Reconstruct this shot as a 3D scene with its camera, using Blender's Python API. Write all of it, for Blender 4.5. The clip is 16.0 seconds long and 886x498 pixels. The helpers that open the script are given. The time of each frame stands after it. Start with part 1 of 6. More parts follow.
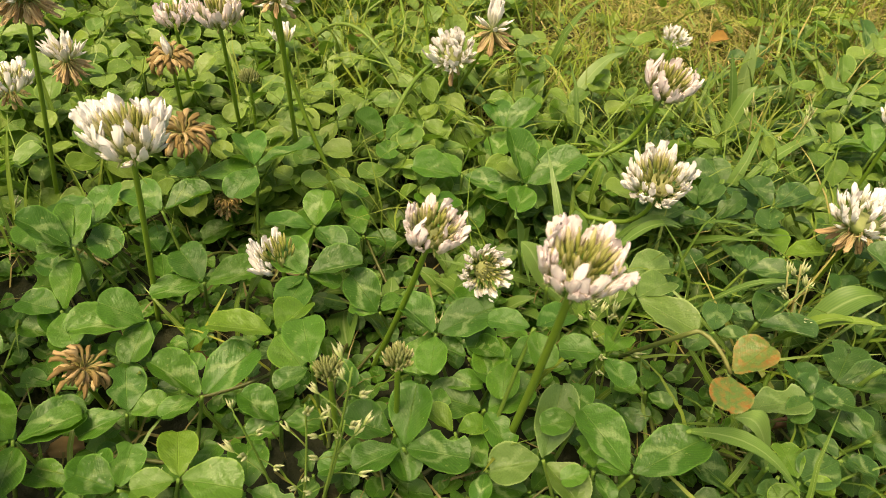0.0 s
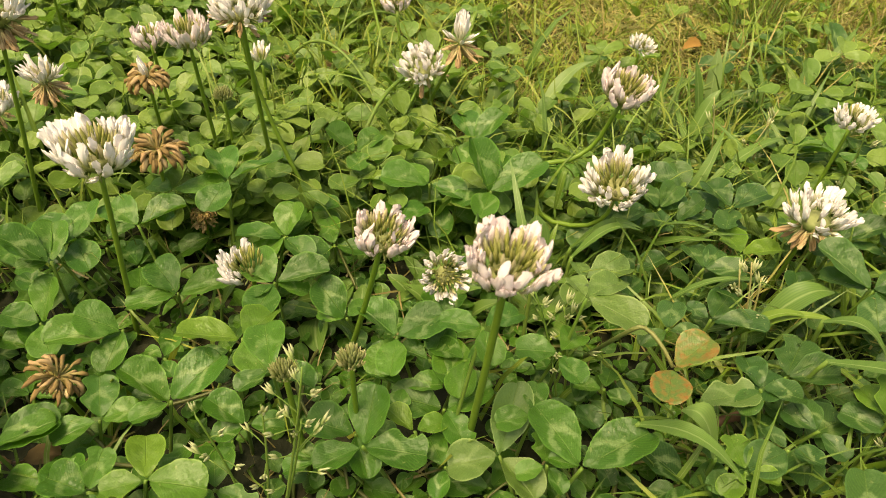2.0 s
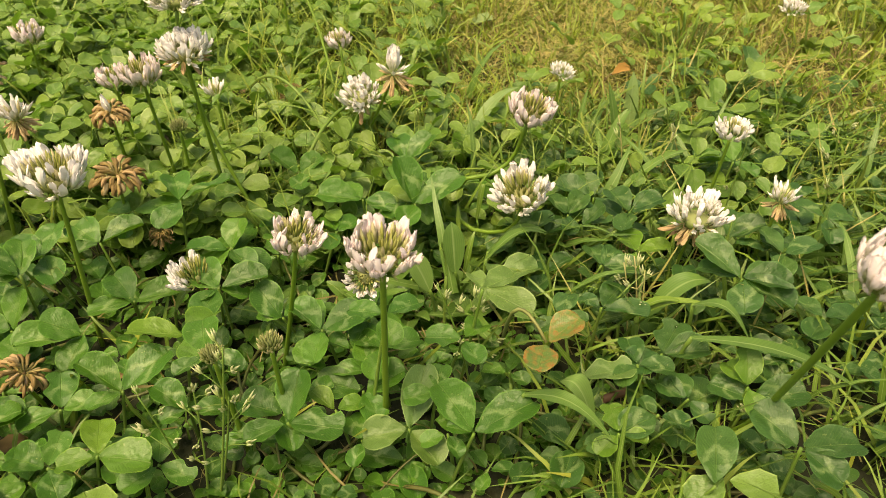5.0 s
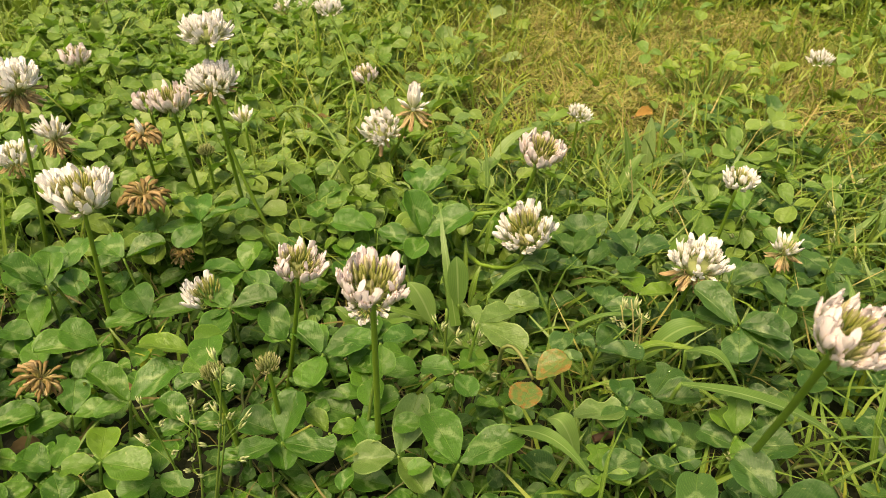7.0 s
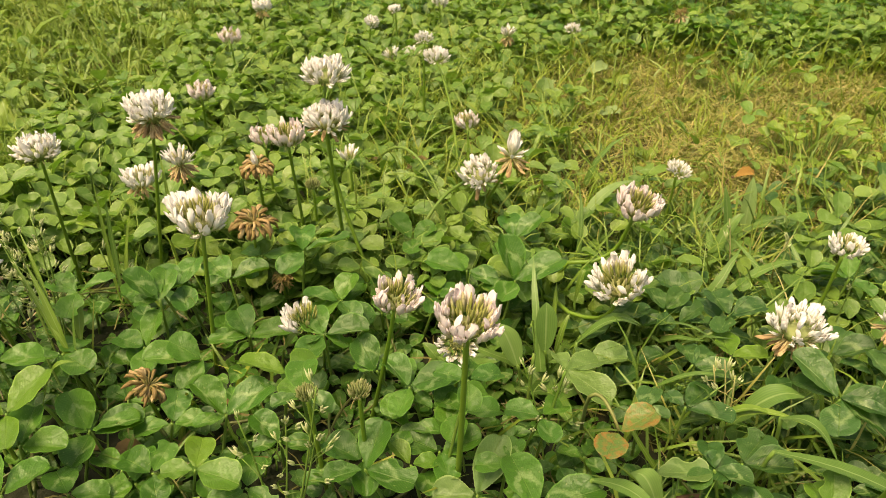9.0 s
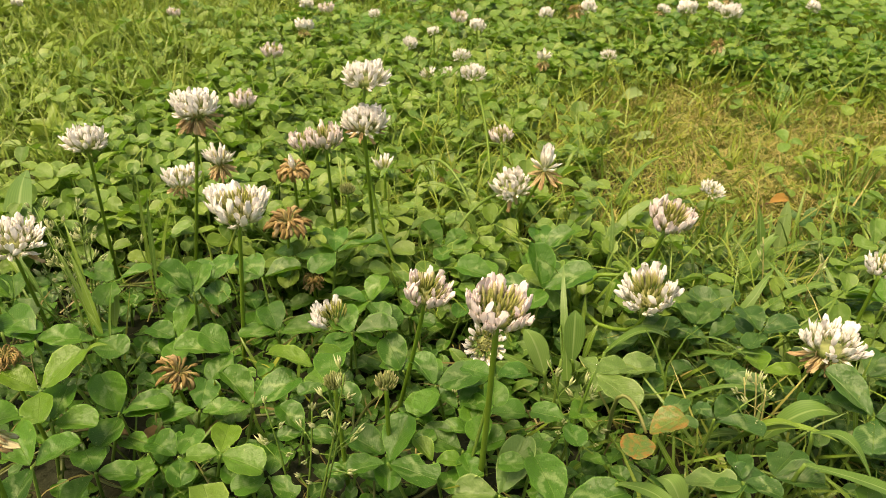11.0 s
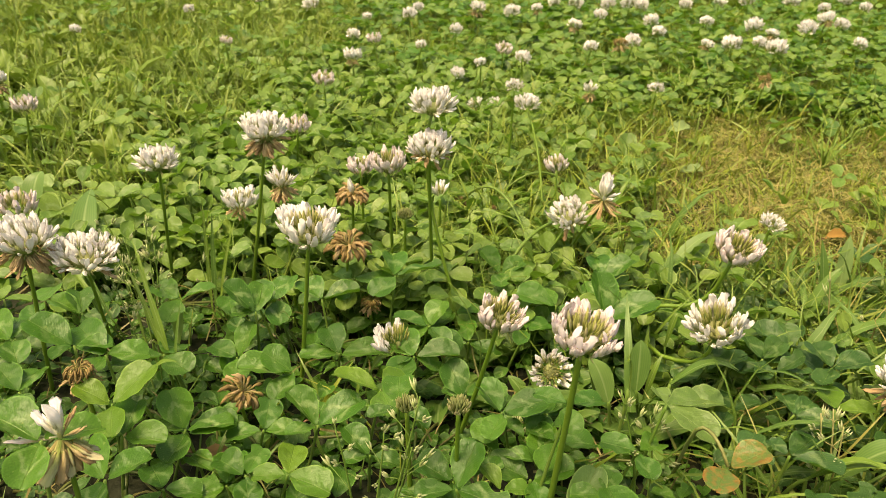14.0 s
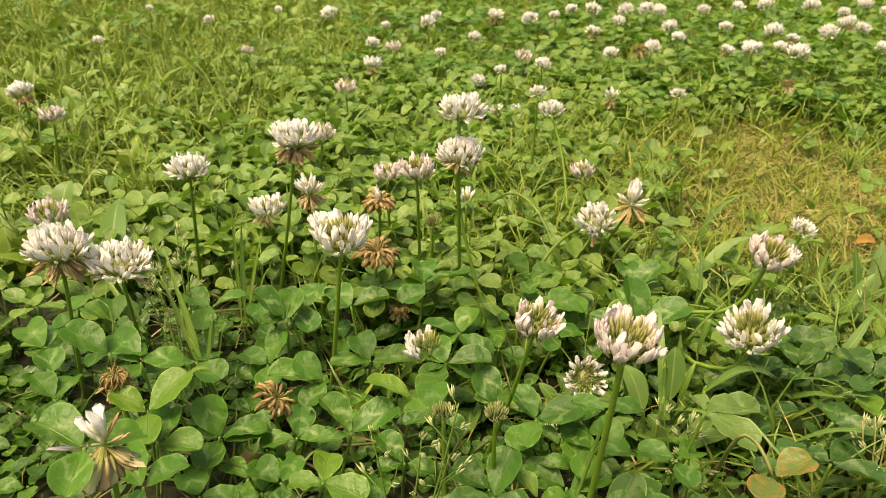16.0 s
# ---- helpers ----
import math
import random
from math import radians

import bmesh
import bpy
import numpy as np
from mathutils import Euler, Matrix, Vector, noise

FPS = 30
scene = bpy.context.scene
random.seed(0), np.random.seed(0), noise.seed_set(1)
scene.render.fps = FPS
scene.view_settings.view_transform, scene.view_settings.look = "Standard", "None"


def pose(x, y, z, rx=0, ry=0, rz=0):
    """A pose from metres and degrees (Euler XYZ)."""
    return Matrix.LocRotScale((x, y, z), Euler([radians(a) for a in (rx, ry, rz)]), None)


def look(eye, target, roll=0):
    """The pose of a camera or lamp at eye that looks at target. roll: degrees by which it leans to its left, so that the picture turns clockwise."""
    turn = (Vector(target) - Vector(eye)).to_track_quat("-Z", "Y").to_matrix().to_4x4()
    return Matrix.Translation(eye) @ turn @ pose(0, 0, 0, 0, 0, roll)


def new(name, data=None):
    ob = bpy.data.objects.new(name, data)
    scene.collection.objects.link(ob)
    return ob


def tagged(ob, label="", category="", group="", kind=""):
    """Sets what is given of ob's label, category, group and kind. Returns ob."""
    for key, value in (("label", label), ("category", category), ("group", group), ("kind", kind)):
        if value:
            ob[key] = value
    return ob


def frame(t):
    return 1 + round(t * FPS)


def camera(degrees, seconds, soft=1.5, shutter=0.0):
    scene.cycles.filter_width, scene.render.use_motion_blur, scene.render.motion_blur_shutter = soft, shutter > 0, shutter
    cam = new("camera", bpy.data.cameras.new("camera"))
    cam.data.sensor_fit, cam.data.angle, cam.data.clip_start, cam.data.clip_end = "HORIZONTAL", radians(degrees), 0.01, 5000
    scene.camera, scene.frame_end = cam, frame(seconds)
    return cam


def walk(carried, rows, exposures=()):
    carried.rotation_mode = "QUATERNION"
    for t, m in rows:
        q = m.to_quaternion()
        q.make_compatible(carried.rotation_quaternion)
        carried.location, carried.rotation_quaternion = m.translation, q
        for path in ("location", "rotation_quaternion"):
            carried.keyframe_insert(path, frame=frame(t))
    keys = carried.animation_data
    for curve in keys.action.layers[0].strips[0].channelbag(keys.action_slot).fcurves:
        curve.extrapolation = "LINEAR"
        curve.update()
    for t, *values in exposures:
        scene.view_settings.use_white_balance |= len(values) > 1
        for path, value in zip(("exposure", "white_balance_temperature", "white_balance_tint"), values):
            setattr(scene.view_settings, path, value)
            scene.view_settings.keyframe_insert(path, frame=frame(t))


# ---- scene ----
cam = camera(64.05, 16.0, 0.8)
cam.data.dof.use_dof, cam.data.dof.focus_distance, cam.data.dof.aperture_fstop = True, 0.255, 34.0
PATH = [
    (0, (0.00383, 0.02331, 0.20943), (0.02598, 0.76919, -0.45628), 3.50),
    (0.5, (0.00874, 0.02223, 0.20778), (0.02671, 0.77179, -0.45391), 3.18),
    (1, (0.01359, 0.01952, 0.21062), (0.02761, 0.77080, -0.44921), 2.54),
    (1.5, (0.01772, 0.01791, 0.21045), (0.02683, 0.77317, -0.44492), 1.98),
    (2, (0.01960, 0.01570, 0.21354), (0.03018, 0.77334, -0.43904), 1.57),
    (2.5, (0.02209, 0.01218, 0.21489), (0.03378, 0.77344, -0.43345), 1.42),
    (3, (0.02691, 0.00731, 0.21469), (0.04285, 0.77114, -0.43053), 1.35),
    (3.5, (0.03345, 0.00016, 0.21860), (0.04898, 0.76955, -0.42000), 1.14),
    (4, (0.03894, -0.00561, 0.22156), (0.05487, 0.76874, -0.41099), 0.48),
    (4.5, (0.04339, -0.01078, 0.22784), (0.05755, 0.76810, -0.39917), 0.01),
    (4.7, (0.04562, -0.01353, 0.22740), (0.05998, 0.76764, -0.39675), -0.02),
    (6.8, (0.06145, -0.02221, 0.23532), (0.03831, 0.78193, -0.35867), 0.74),
    (7, (0.06165, -0.02232, 0.23534), (0.02650, 0.78476, -0.35406), 0.86),
    (7.5, (0.06090, -0.02416, 0.23732), (-0.00171, 0.78680, -0.34443), 0.96),
    (8, (0.05891, -0.02473, 0.23779), (-0.03403, 0.79303, -0.33022), 1.25),
    (8.5, (0.05757, -0.02671, 0.23803), (-0.07438, 0.79708, -0.31330), 0.50),
    (11, (0.05754, -0.03822, 0.22751), (-0.13839, 0.80650, -0.27054), 1.65),
    (11.5, (0.05522, -0.03977, 0.22660), (-0.15289, 0.80527, -0.26595), 1.28),
    (12, (0.05190, -0.04089, 0.22697), (-0.16485, 0.80668, -0.25743), 1.08),
    (12.5, (0.04934, -0.04101, 0.22590), (-0.17271, 0.80863, -0.25243), 0.69),
    (13, (0.04815, -0.04176, 0.22584), (-0.17980, 0.80969, -0.24646), 0.64),
    (13.5, (0.04462, -0.04213, 0.22573), (-0.18658, 0.81138, -0.24125), 1.24),
    (14, (0.04058, -0.04374, 0.22468), (-0.19440, 0.81201, -0.23628), 1.94),
    (14.5, (0.03810, -0.04537, 0.22576), (-0.20102, 0.81149, -0.23099), 2.02),
    (15, (0.03728, -0.04603, 0.22583), (-0.20714, 0.81045, -0.22882), 2.04),
    (15.5, (0.03512, -0.04563, 0.22462), (-0.21356, 0.81056, -0.22827), 1.94),
    (16, (0.03288, -0.04563, 0.22365), (-0.22145, 0.80962, -0.22785), 1.16),
]
walk(cam, [(t, look(eye, target, roll)) for t, eye, target, roll in PATH], [(0.0, 0.98, 10000.0, 6.5), (16.0, 1.05, 10000.0, 6.5)])

# ---- world, sun, exposure ----
world = bpy.data.worlds.new("sky")
scene.world = world
world.use_nodes = True
wn = world.node_tree.nodes
sky = wn.new("ShaderNodeTexSky")
sky.sky_type = "NISHITA"
sky.sun_disc = False
sky.sun_elevation, sky.sun_rotation = radians(69), radians(-138)
sky.air_density, sky.dust_density, sky.ozone_density = 1.0, 4.0, 1.0
world.node_tree.links.new(sky.outputs[0], wn["Background"].inputs[0])
wn["Background"].inputs[1].default_value = 0.115
sun = new("sun", bpy.data.lights.new("sun", "SUN"))
sun.data.energy, sun.data.angle, sun.data.color = 2.4, radians(28), (1.0, 0.93, 0.8)
sun.matrix_world = look((-0.5, -0.55, 2.0), (0.0, 0.0, 0.0))

# ---- materials ----


class Nodes:
    """A short hand for building a material's node tree."""

    def __init__(self, name):
        self.mat = bpy.data.materials.new(name)
        self.mat.use_nodes = True
        self.tree = self.mat.node_tree
        self.tree.nodes.clear()
        self.out = self.add("ShaderNodeOutputMaterial")

    def add(self, kind):
        return self.tree.nodes.new(kind)

    def link(self, a, b):
        self.tree.links.new(a, b)

    def put(self, socket, value):
        if isinstance(value, bpy.types.NodeSocket):
            self.link(value, socket)
        else:
            socket.default_value = value

    def math(self, op, a, b=0.0, c=0.0, clamp=False):
        node = self.add("ShaderNodeMath")
        node.operation, node.use_clamp = op, clamp
        for n, v in enumerate((a, b, c)):
            self.put(node.inputs[n], v)
        return node.outputs[0]

    def noise(self, vector, scale, detail=3.0):
        node = self.add("ShaderNodeTexNoise")
        self.put(node.inputs["Vector"], vector)
        node.inputs["Scale"].default_value, node.inputs["Detail"].default_value = scale, detail
        return node.outputs[0]

    def ramp(self, fac, *stops):
        node = self.add("ShaderNodeValToRGB")
        self.put(node.inputs[0], fac)
        e = node.color_ramp.elements
        while len(e) < len(stops):
            e.new(0.5)
        for spot, (at, colour) in zip(e, stops):
            spot.position, spot.color = at, (*colour, 1)
        return node.outputs[0]

    def mix(self, fac, a, b, blend="MIX"):
        node = self.add("ShaderNodeMix")
        node.data_type, node.blend_type = "RGBA", blend
        self.put(node.inputs[0], fac)
        for n, v in ((6, a), (7, b)):
            self.put(node.inputs[n], v if isinstance(v, bpy.types.NodeSocket) else (*v, 1))
        return node.outputs[2]

    def random(self):
        """A number that differs from thing to thing and from island to island."""
        a, b = self.add("ShaderNodeObjectInfo").outputs["Random"], self.add("ShaderNodeNewGeometry").outputs["Random Per Island"]
        return self.math("FRACT", self.math("ADD", a, b))

    def uv(self):
        split = self.add("ShaderNodeSeparateXYZ")
        self.link(self.add("ShaderNodeUVMap").outputs[0], split.inputs[0])
        return split.outputs[0], split.outputs[1]

    def where(self):
        return self.add("ShaderNodeNewGeometry").outputs["Position"]

    def bump(self, height, strength, distance):
        node = self.add("ShaderNodeBump")
        self.put(node.inputs["Height"], height)
        node.inputs["Strength"].default_value, node.inputs["Distance"].default_value = strength, distance
        return node.outputs[0]

    def finish(self, colour, roughness=0.5, normal=None, thin=0.0, thin_colour=None, specular=0.4):
        b = self.add("ShaderNodeBsdfPrincipled")
        self.put(b.inputs["Base Color"], colour if isinstance(colour, bpy.types.NodeSocket) else (*colour, 1))
        self.put(b.inputs["Roughness"], roughness)
        b.inputs["Specular IOR Level"].default_value = specular
        if normal:
            self.link(normal, b.inputs["Normal"])
        shader = b.outputs[0]
        if thin:
            tr = self.add("ShaderNodeBsdfTranslucent")
            c = thin_colour if thin_colour is not None else colour
            self.put(tr.inputs[0], c if isinstance(c, bpy.types.NodeSocket) else (*c, 1))
            m = self.add("ShaderNodeMixShader")
            m.inputs[0].default_value = thin
            self.link(shader, m.inputs[1])
            self.link(tr.outputs[0], m.inputs[2])
            shader = m.outputs[0]
        self.link(shader, self.out.inputs[0])
        return self.mat


def leaflet_material(name, dark, mid, light, mark=1.0, spots=None):
    """A clover leaflet: pale chevron, fine side veins, blotches; u runs across (0 to 1), v from the base to the tip."""
    n = Nodes(name)
    u, v = n.uv()
    side = n.math("ABSOLUTE", n.math("MULTIPLY_ADD", u, 2.0, -1.0))
    r = n.random()
    pos = n.where()
    base = n.ramp(r, (0.0, dark), (0.5, mid), (1.0, light))
    base = n.mix(n.math("MULTIPLY", n.math("FRACT", n.math("MULTIPLY", r, 3.7)), 0.45), base, (0.8 * mid[0], 1.05 * mid[1], 1.9 * mid[2]))
    blotch = n.noise(pos, 90.0, 4.0)
    base = n.mix(n.math("MULTIPLY", blotch, 0.36), base, tuple(0.55 * c for c in mid), "MIX")
    wob = n.math("MULTIPLY", n.math("SUBTRACT", n.noise(pos, 420.0, 3.0), 0.5), 0.34)
    ridge = n.math("ADD", n.math("MULTIPLY_ADD", side, -0.42, 0.62), wob)
    off = n.math("ABSOLUTE", n.math("SUBTRACT", v, ridge))
    band = n.math("MULTIPLY", n.math("SUBTRACT", 1.0, n.math("DIVIDE", off, 0.11), clamp=True), 1.4, clamp=True)
    band = n.math("MULTIPLY", band, n.math("MULTIPLY", n.math("SUBTRACT", 1.0, n.math("POWER", side, 4.0)), n.math("MULTIPLY", n.math("MULTIPLY_ADD", n.math("FRACT", n.math("MULTIPLY", r, 7.3)), 0.55, 0.08), mark)))
    colour = n.mix(band, base, (0.30, 0.42, 0.17))
    rib = n.math("SUBTRACT", 1.0, n.math("DIVIDE", side, 0.035), clamp=True)
    fork = n.math("ADD", n.math("SUBTRACT", v, n.math("MULTIPLY", side, 0.42)), n.math("MULTIPLY", wob, 0.22))
    veins = n.math("POWER", n.math("MULTIPLY_ADD", n.math("SINE", n.math("MULTIPLY", fork, 88.0)), 0.5, 0.5), 5.0)
    colour = n.mix(n.math("ADD", n.math("MULTIPLY", rib, 0.40), n.math("MULTIPLY", veins, n.math("MULTIPLY", n.math("SUBTRACT", blotch, 0.25, clamp=True), 0.45))), colour, (0.22, 0.34, 0.07))
    grain = n.noise(pos, 1900.0, 2.0)
    colour = n.mix(n.math("MULTIPLY", n.math("SUBTRACT", 0.54, grain, clamp=True), 1.5, clamp=True), colour, tuple(0.5 * c for c in mid))
    edge = n.math("MULTIPLY", n.math("SUBTRACT", side, 0.90, clamp=True), 9.0, clamp=True)
    colour = n.mix(n.math("MULTIPLY", edge, n.math("MULTIPLY_ADD", blotch, 0.9, 0.1)), colour, (3.2 * mid[0], 2.5 * mid[1], 4.0 * mid[2]))
    speck = n.math("GREATER_THAN", n.noise(pos, 800.0, 2.0), 0.69)
    colour = n.mix(n.math("MULTIPLY", speck, 0.40), colour, (0.32, 0.38, 0.13))
    if spots:
        rust = n.math("MULTIPLY", n.math("SUBTRACT", n.math("ADD", n.noise(pos, 330.0, 5.0), n.math("MULTIPLY", n.math("POWER", side, 2.0), 0.16)), 0.55, clamp=True), 8.0, clamp=True)
        colour = n.mix(n.math("MULTIPLY", rust, n.math("MULTIPLY_ADD", n.noise(pos, 700.0, 3.0), 1.1, 0.05, clamp=True)), colour, spots)
        colour = n.mix(n.math("MULTIPLY", n.math("GREATER_THAN", n.noise(pos, 1100.0, 2.0), 0.54), rust), colour, (0.30, 0.12, 0.03))
        freckles = n.math("MULTIPLY", n.math("SUBTRACT", n.noise(pos, 620.0, 4.0), 0.47, clamp=True), 5.0, clamp=True)
        colour = n.mix(n.math("MULTIPLY", freckles, 0.65), colour, (0.30, 0.15, 0.04))
    height = n.math("ADD", n.math("MULTIPLY", veins, n.math("MULTIPLY", blotch, -0.14)), n.math("ADD", n.math("MULTIPLY", rib, -1.0), n.math("ADD", n.noise(pos, 600.0, 3.0), n.math("MULTIPLY", n.noise(pos, 200.0, 2.0), 2.5))))
    rough = n.math("MULTIPLY_ADD", blotch, 0.25, 0.29)
    return n.finish(colour, rough, n.bump(height, 0.45, 0.0008), 0.34, n.mix(0.5, colour, (0.13, 0.33, 0.012)), 0.42)


def stem_material(name, low, high, light):
    n = Nodes(name)
    u, v = n.uv()
    streak = n.noise(n.where(), 500.0, 3.0)
    c = n.ramp(v, (0.0, low), (1.0, high))
    c = n.mix(n.math("MULTIPLY", n.random(), 0.5), c, light)
    c = n.mix(n.math("MULTIPLY", streak, 0.4), c, tuple(0.5 * k for k in low))
    return n.finish(c, 0.45, n.bump(streak, 0.2, 0.0003), 0.12, c, 0.4)


def petal_material(name, foot, middle, tip, tint, amount):
    """A floret: green at the calyx, cream, then its own colour towards the tip, unevenly tinted and creased."""
    n = Nodes(name)
    u, v = n.uv()
    r = n.random()
    vv = n.math("ADD", v, n.math("MULTIPLY", n.math("SUBTRACT", n.noise(n.where(), 350.0, 2.0), 0.5), 0.3))
    c = n.ramp(vv, (0.18, foot), (0.42, middle), (0.66, tip))
    c = n.mix(n.math("MULTIPLY", n.math("MULTIPLY_ADD", n.math("POWER", r, 1.4), 0.8, 0.14), amount), c, tint, "MIX")
    crease = n.math("SINE", n.math("MULTIPLY", u, 44.0))
    c = n.mix(n.math("MULTIPLY", n.math("MULTIPLY_ADD", crease, 0.5, 0.5), 0.10), c, middle)
    return n.finish(c, 0.6, n.bump(crease, 0.25, 0.0003), 0.24, c, 0.25)


def blade_material(name, *tones):
    """Grass: lengthwise streaks and a pale midrib; each blade takes its own tone."""
    n = Nodes(name)
    u, v = n.uv()
    r = n.random()
    stops = [(i / (len(tones) - 1), t) for i, t in enumerate(tones)]
    c = n.ramp(r, *stops)
    streak = n.math("MULTIPLY_ADD", n.math("SINE", n.math("MULTIPLY", u, 70.0)), 0.5, 0.5)
    c = n.mix(n.math("MULTIPLY", streak, 0.22), c, (0.25, 0.35, 0.08))
    rib = n.math("SUBTRACT", 1.0, n.math("DIVIDE", n.math("ABSOLUTE", n.math("SUBTRACT", u, 0.5)), 0.06), clamp=True)
    c = n.mix(n.math("MULTIPLY", rib, 0.6), c, (0.36, 0.46, 0.20))
    c = n.mix(n.math("MULTIPLY", n.noise(n.where(), 160.0, 3.0), 0.35), c, tuple(0.5 * k for k in tones[0]))
    return n.finish(c, 0.42, n.bump(streak, 0.10, 0.0003), 0.25, c, 0.35)


def plain(name, a, b, scale, rough=0.6, thin=0.0, bump=0.3):
    n = Nodes(name)
    f = n.noise(n.where(), scale, 5.0)
    c = n.mix(n.math("MULTIPLY", n.random(), 0.5), n.mix(f, a, b), a)
    return n.finish(c, rough, n.bump(f, bump, 0.0006), thin, c, 0.3)


# slight shadow over the near side put in colour: LEAF lowered, LEAF_MASS raised
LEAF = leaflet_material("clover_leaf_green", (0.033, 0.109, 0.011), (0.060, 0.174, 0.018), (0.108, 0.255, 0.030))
LEAF_PALE = leaflet_material("clover_leaf_pale", (0.12, 0.21, 0.045), (0.14, 0.24, 0.055), (0.17, 0.27, 0.065), 0.7)
LEAF_LIME = leaflet_material("clover_leaf_lime", (0.085, 0.19, 0.02), (0.11, 0.23, 0.022), (0.15, 0.27, 0.028), 0.3)
LEAF_RUST = leaflet_material("clover_leaf_rusty", (0.09, 0.17, 0.030), (0.12, 0.20, 0.040), (0.14, 0.22, 0.045), 0.3, (0.36, 0.20, 0.06))
LEAF_YELLOW = leaflet_material("weed_leaf_yellow", (0.17, 0.26, 0.03), (0.20, 0.30, 0.035), (0.25, 0.34, 0.045), 0.2)
# bluish leaves' own tone; also painted on low leaves in place of shade
LEAF_DARK_OR_SHADED = leaflet_material("clover_leaf_dark", (0.026, 0.086, 0.014), (0.042, 0.118, 0.021), (0.074, 0.168, 0.032), 1.0)
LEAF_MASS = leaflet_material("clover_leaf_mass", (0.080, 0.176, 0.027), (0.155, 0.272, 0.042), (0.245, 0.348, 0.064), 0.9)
STEM = stem_material("flower_stem_green", (0.14, 0.25, 0.028), (0.13, 0.25, 0.026), (0.21, 0.32, 0.045))
PETIOLE = stem_material("petiole_green", (0.14, 0.22, 0.045), (0.12, 0.24, 0.036), (0.21, 0.31, 0.07))
STEM_YELLOW = stem_material("petiole_yellow", (0.14, 0.20, 0.05), (0.25, 0.23, 0.08), (0.24, 0.25, 0.1))
WHITE = petal_material("petal_white", (0.26, 0.34, 0.08), (0.70, 0.70, 0.48), (0.93, 0.91, 0.90), (0.88, 0.77, 0.79), 0.42)
PINK = petal_material("petal_pink", (0.26, 0.34, 0.08), (0.66, 0.62, 0.42), (0.88, 0.80, 0.81), (0.84, 0.66, 0.72), 0.55)
CREAM = petal_material("petal_cream", (0.20, 0.30, 0.05), (0.38, 0.43, 0.12), (0.60, 0.57, 0.31), (0.62, 0.50, 0.38), 0.5)
BUD = petal_material("floret_bud", (0.14, 0.23, 0.035), (0.28, 0.33, 0.07), (0.42, 0.43, 0.15), (0.34, 0.31, 0.10), 0.5)
GREEN_BUD = petal_material("floret_green_bud", (0.10, 0.17, 0.03), (0.17, 0.26, 0.06), (0.33, 0.38, 0.16), (0.28, 0.22, 0.10), 0.45)
BROWN = petal_material("floret_withered", (0.36, 0.38, 0.12), (0.50, 0.42, 0.17), (0.36, 0.24, 0.10), (0.14, 0.08, 0.03), 0.8)
RUSSET = petal_material("floret_russet", (0.34, 0.38, 0.12), (0.60, 0.53, 0.28), (0.58, 0.44, 0.25), (0.36, 0.19, 0.085), 0.75)
GRASS = blade_material("grass_green", (0.07, 0.15, 0.02), (0.12, 0.22, 0.03), (0.18, 0.29, 0.04))
GRASS_WIDE = blade_material("grass_wide", (0.070, 0.155, 0.028), (0.098, 0.205, 0.040), (0.13, 0.24, 0.050))
GRASS_DRY = blade_material("grass_dry", (0.22, 0.26, 0.055), (0.34, 0.33, 0.09), (0.44, 0.36, 0.13), (0.54, 0.40, 0.17))
GRASS_FAR = blade_material("grass_far", (0.165, 0.25, 0.022), (0.22, 0.30, 0.03), (0.275, 0.34, 0.04), (0.37, 0.38, 0.07))
WEED = blade_material("weed_green", (0.13, 0.23, 0.025), (0.17, 0.27, 0.035), (0.21, 0.31, 0.05))
TURF = blade_material("trodden_turf", (0.18, 0.21, 0.035), (0.26, 0.27, 0.06), (0.32, 0.26, 0.09), (0.26, 0.17, 0.065), (0.38, 0.33, 0.11))
STRAW = stem_material("straw", (0.42, 0.36, 0.14), (0.40, 0.40, 0.16), (0.48, 0.40, 0.2))
SPIKELET = petal_material("spikelet", (0.26, 0.38, 0.10), (0.40, 0.50, 0.19), (0.57, 0.61, 0.36), (0.46, 0.46, 0.26), 0.5)
BARK = plain("dead_twig", (0.12, 0.06, 0.04), (0.22, 0.12, 0.08), 400.0)
LITTER = plain("leaf_litter", (0.11, 0.07, 0.03), (0.27, 0.18, 0.08), 260.0, 0.7, 0.15)

LITTER_ORANGE = plain("orange_leaf", (0.24, 0.13, 0.04), (0.44, 0.25, 0.06), 260.0, 0.7, 0.15)
LITTER_PALE = plain("grey_green_leaf", (0.17, 0.26, 0.09), (0.27, 0.34, 0.16), 200.0, 0.7, 0.15)


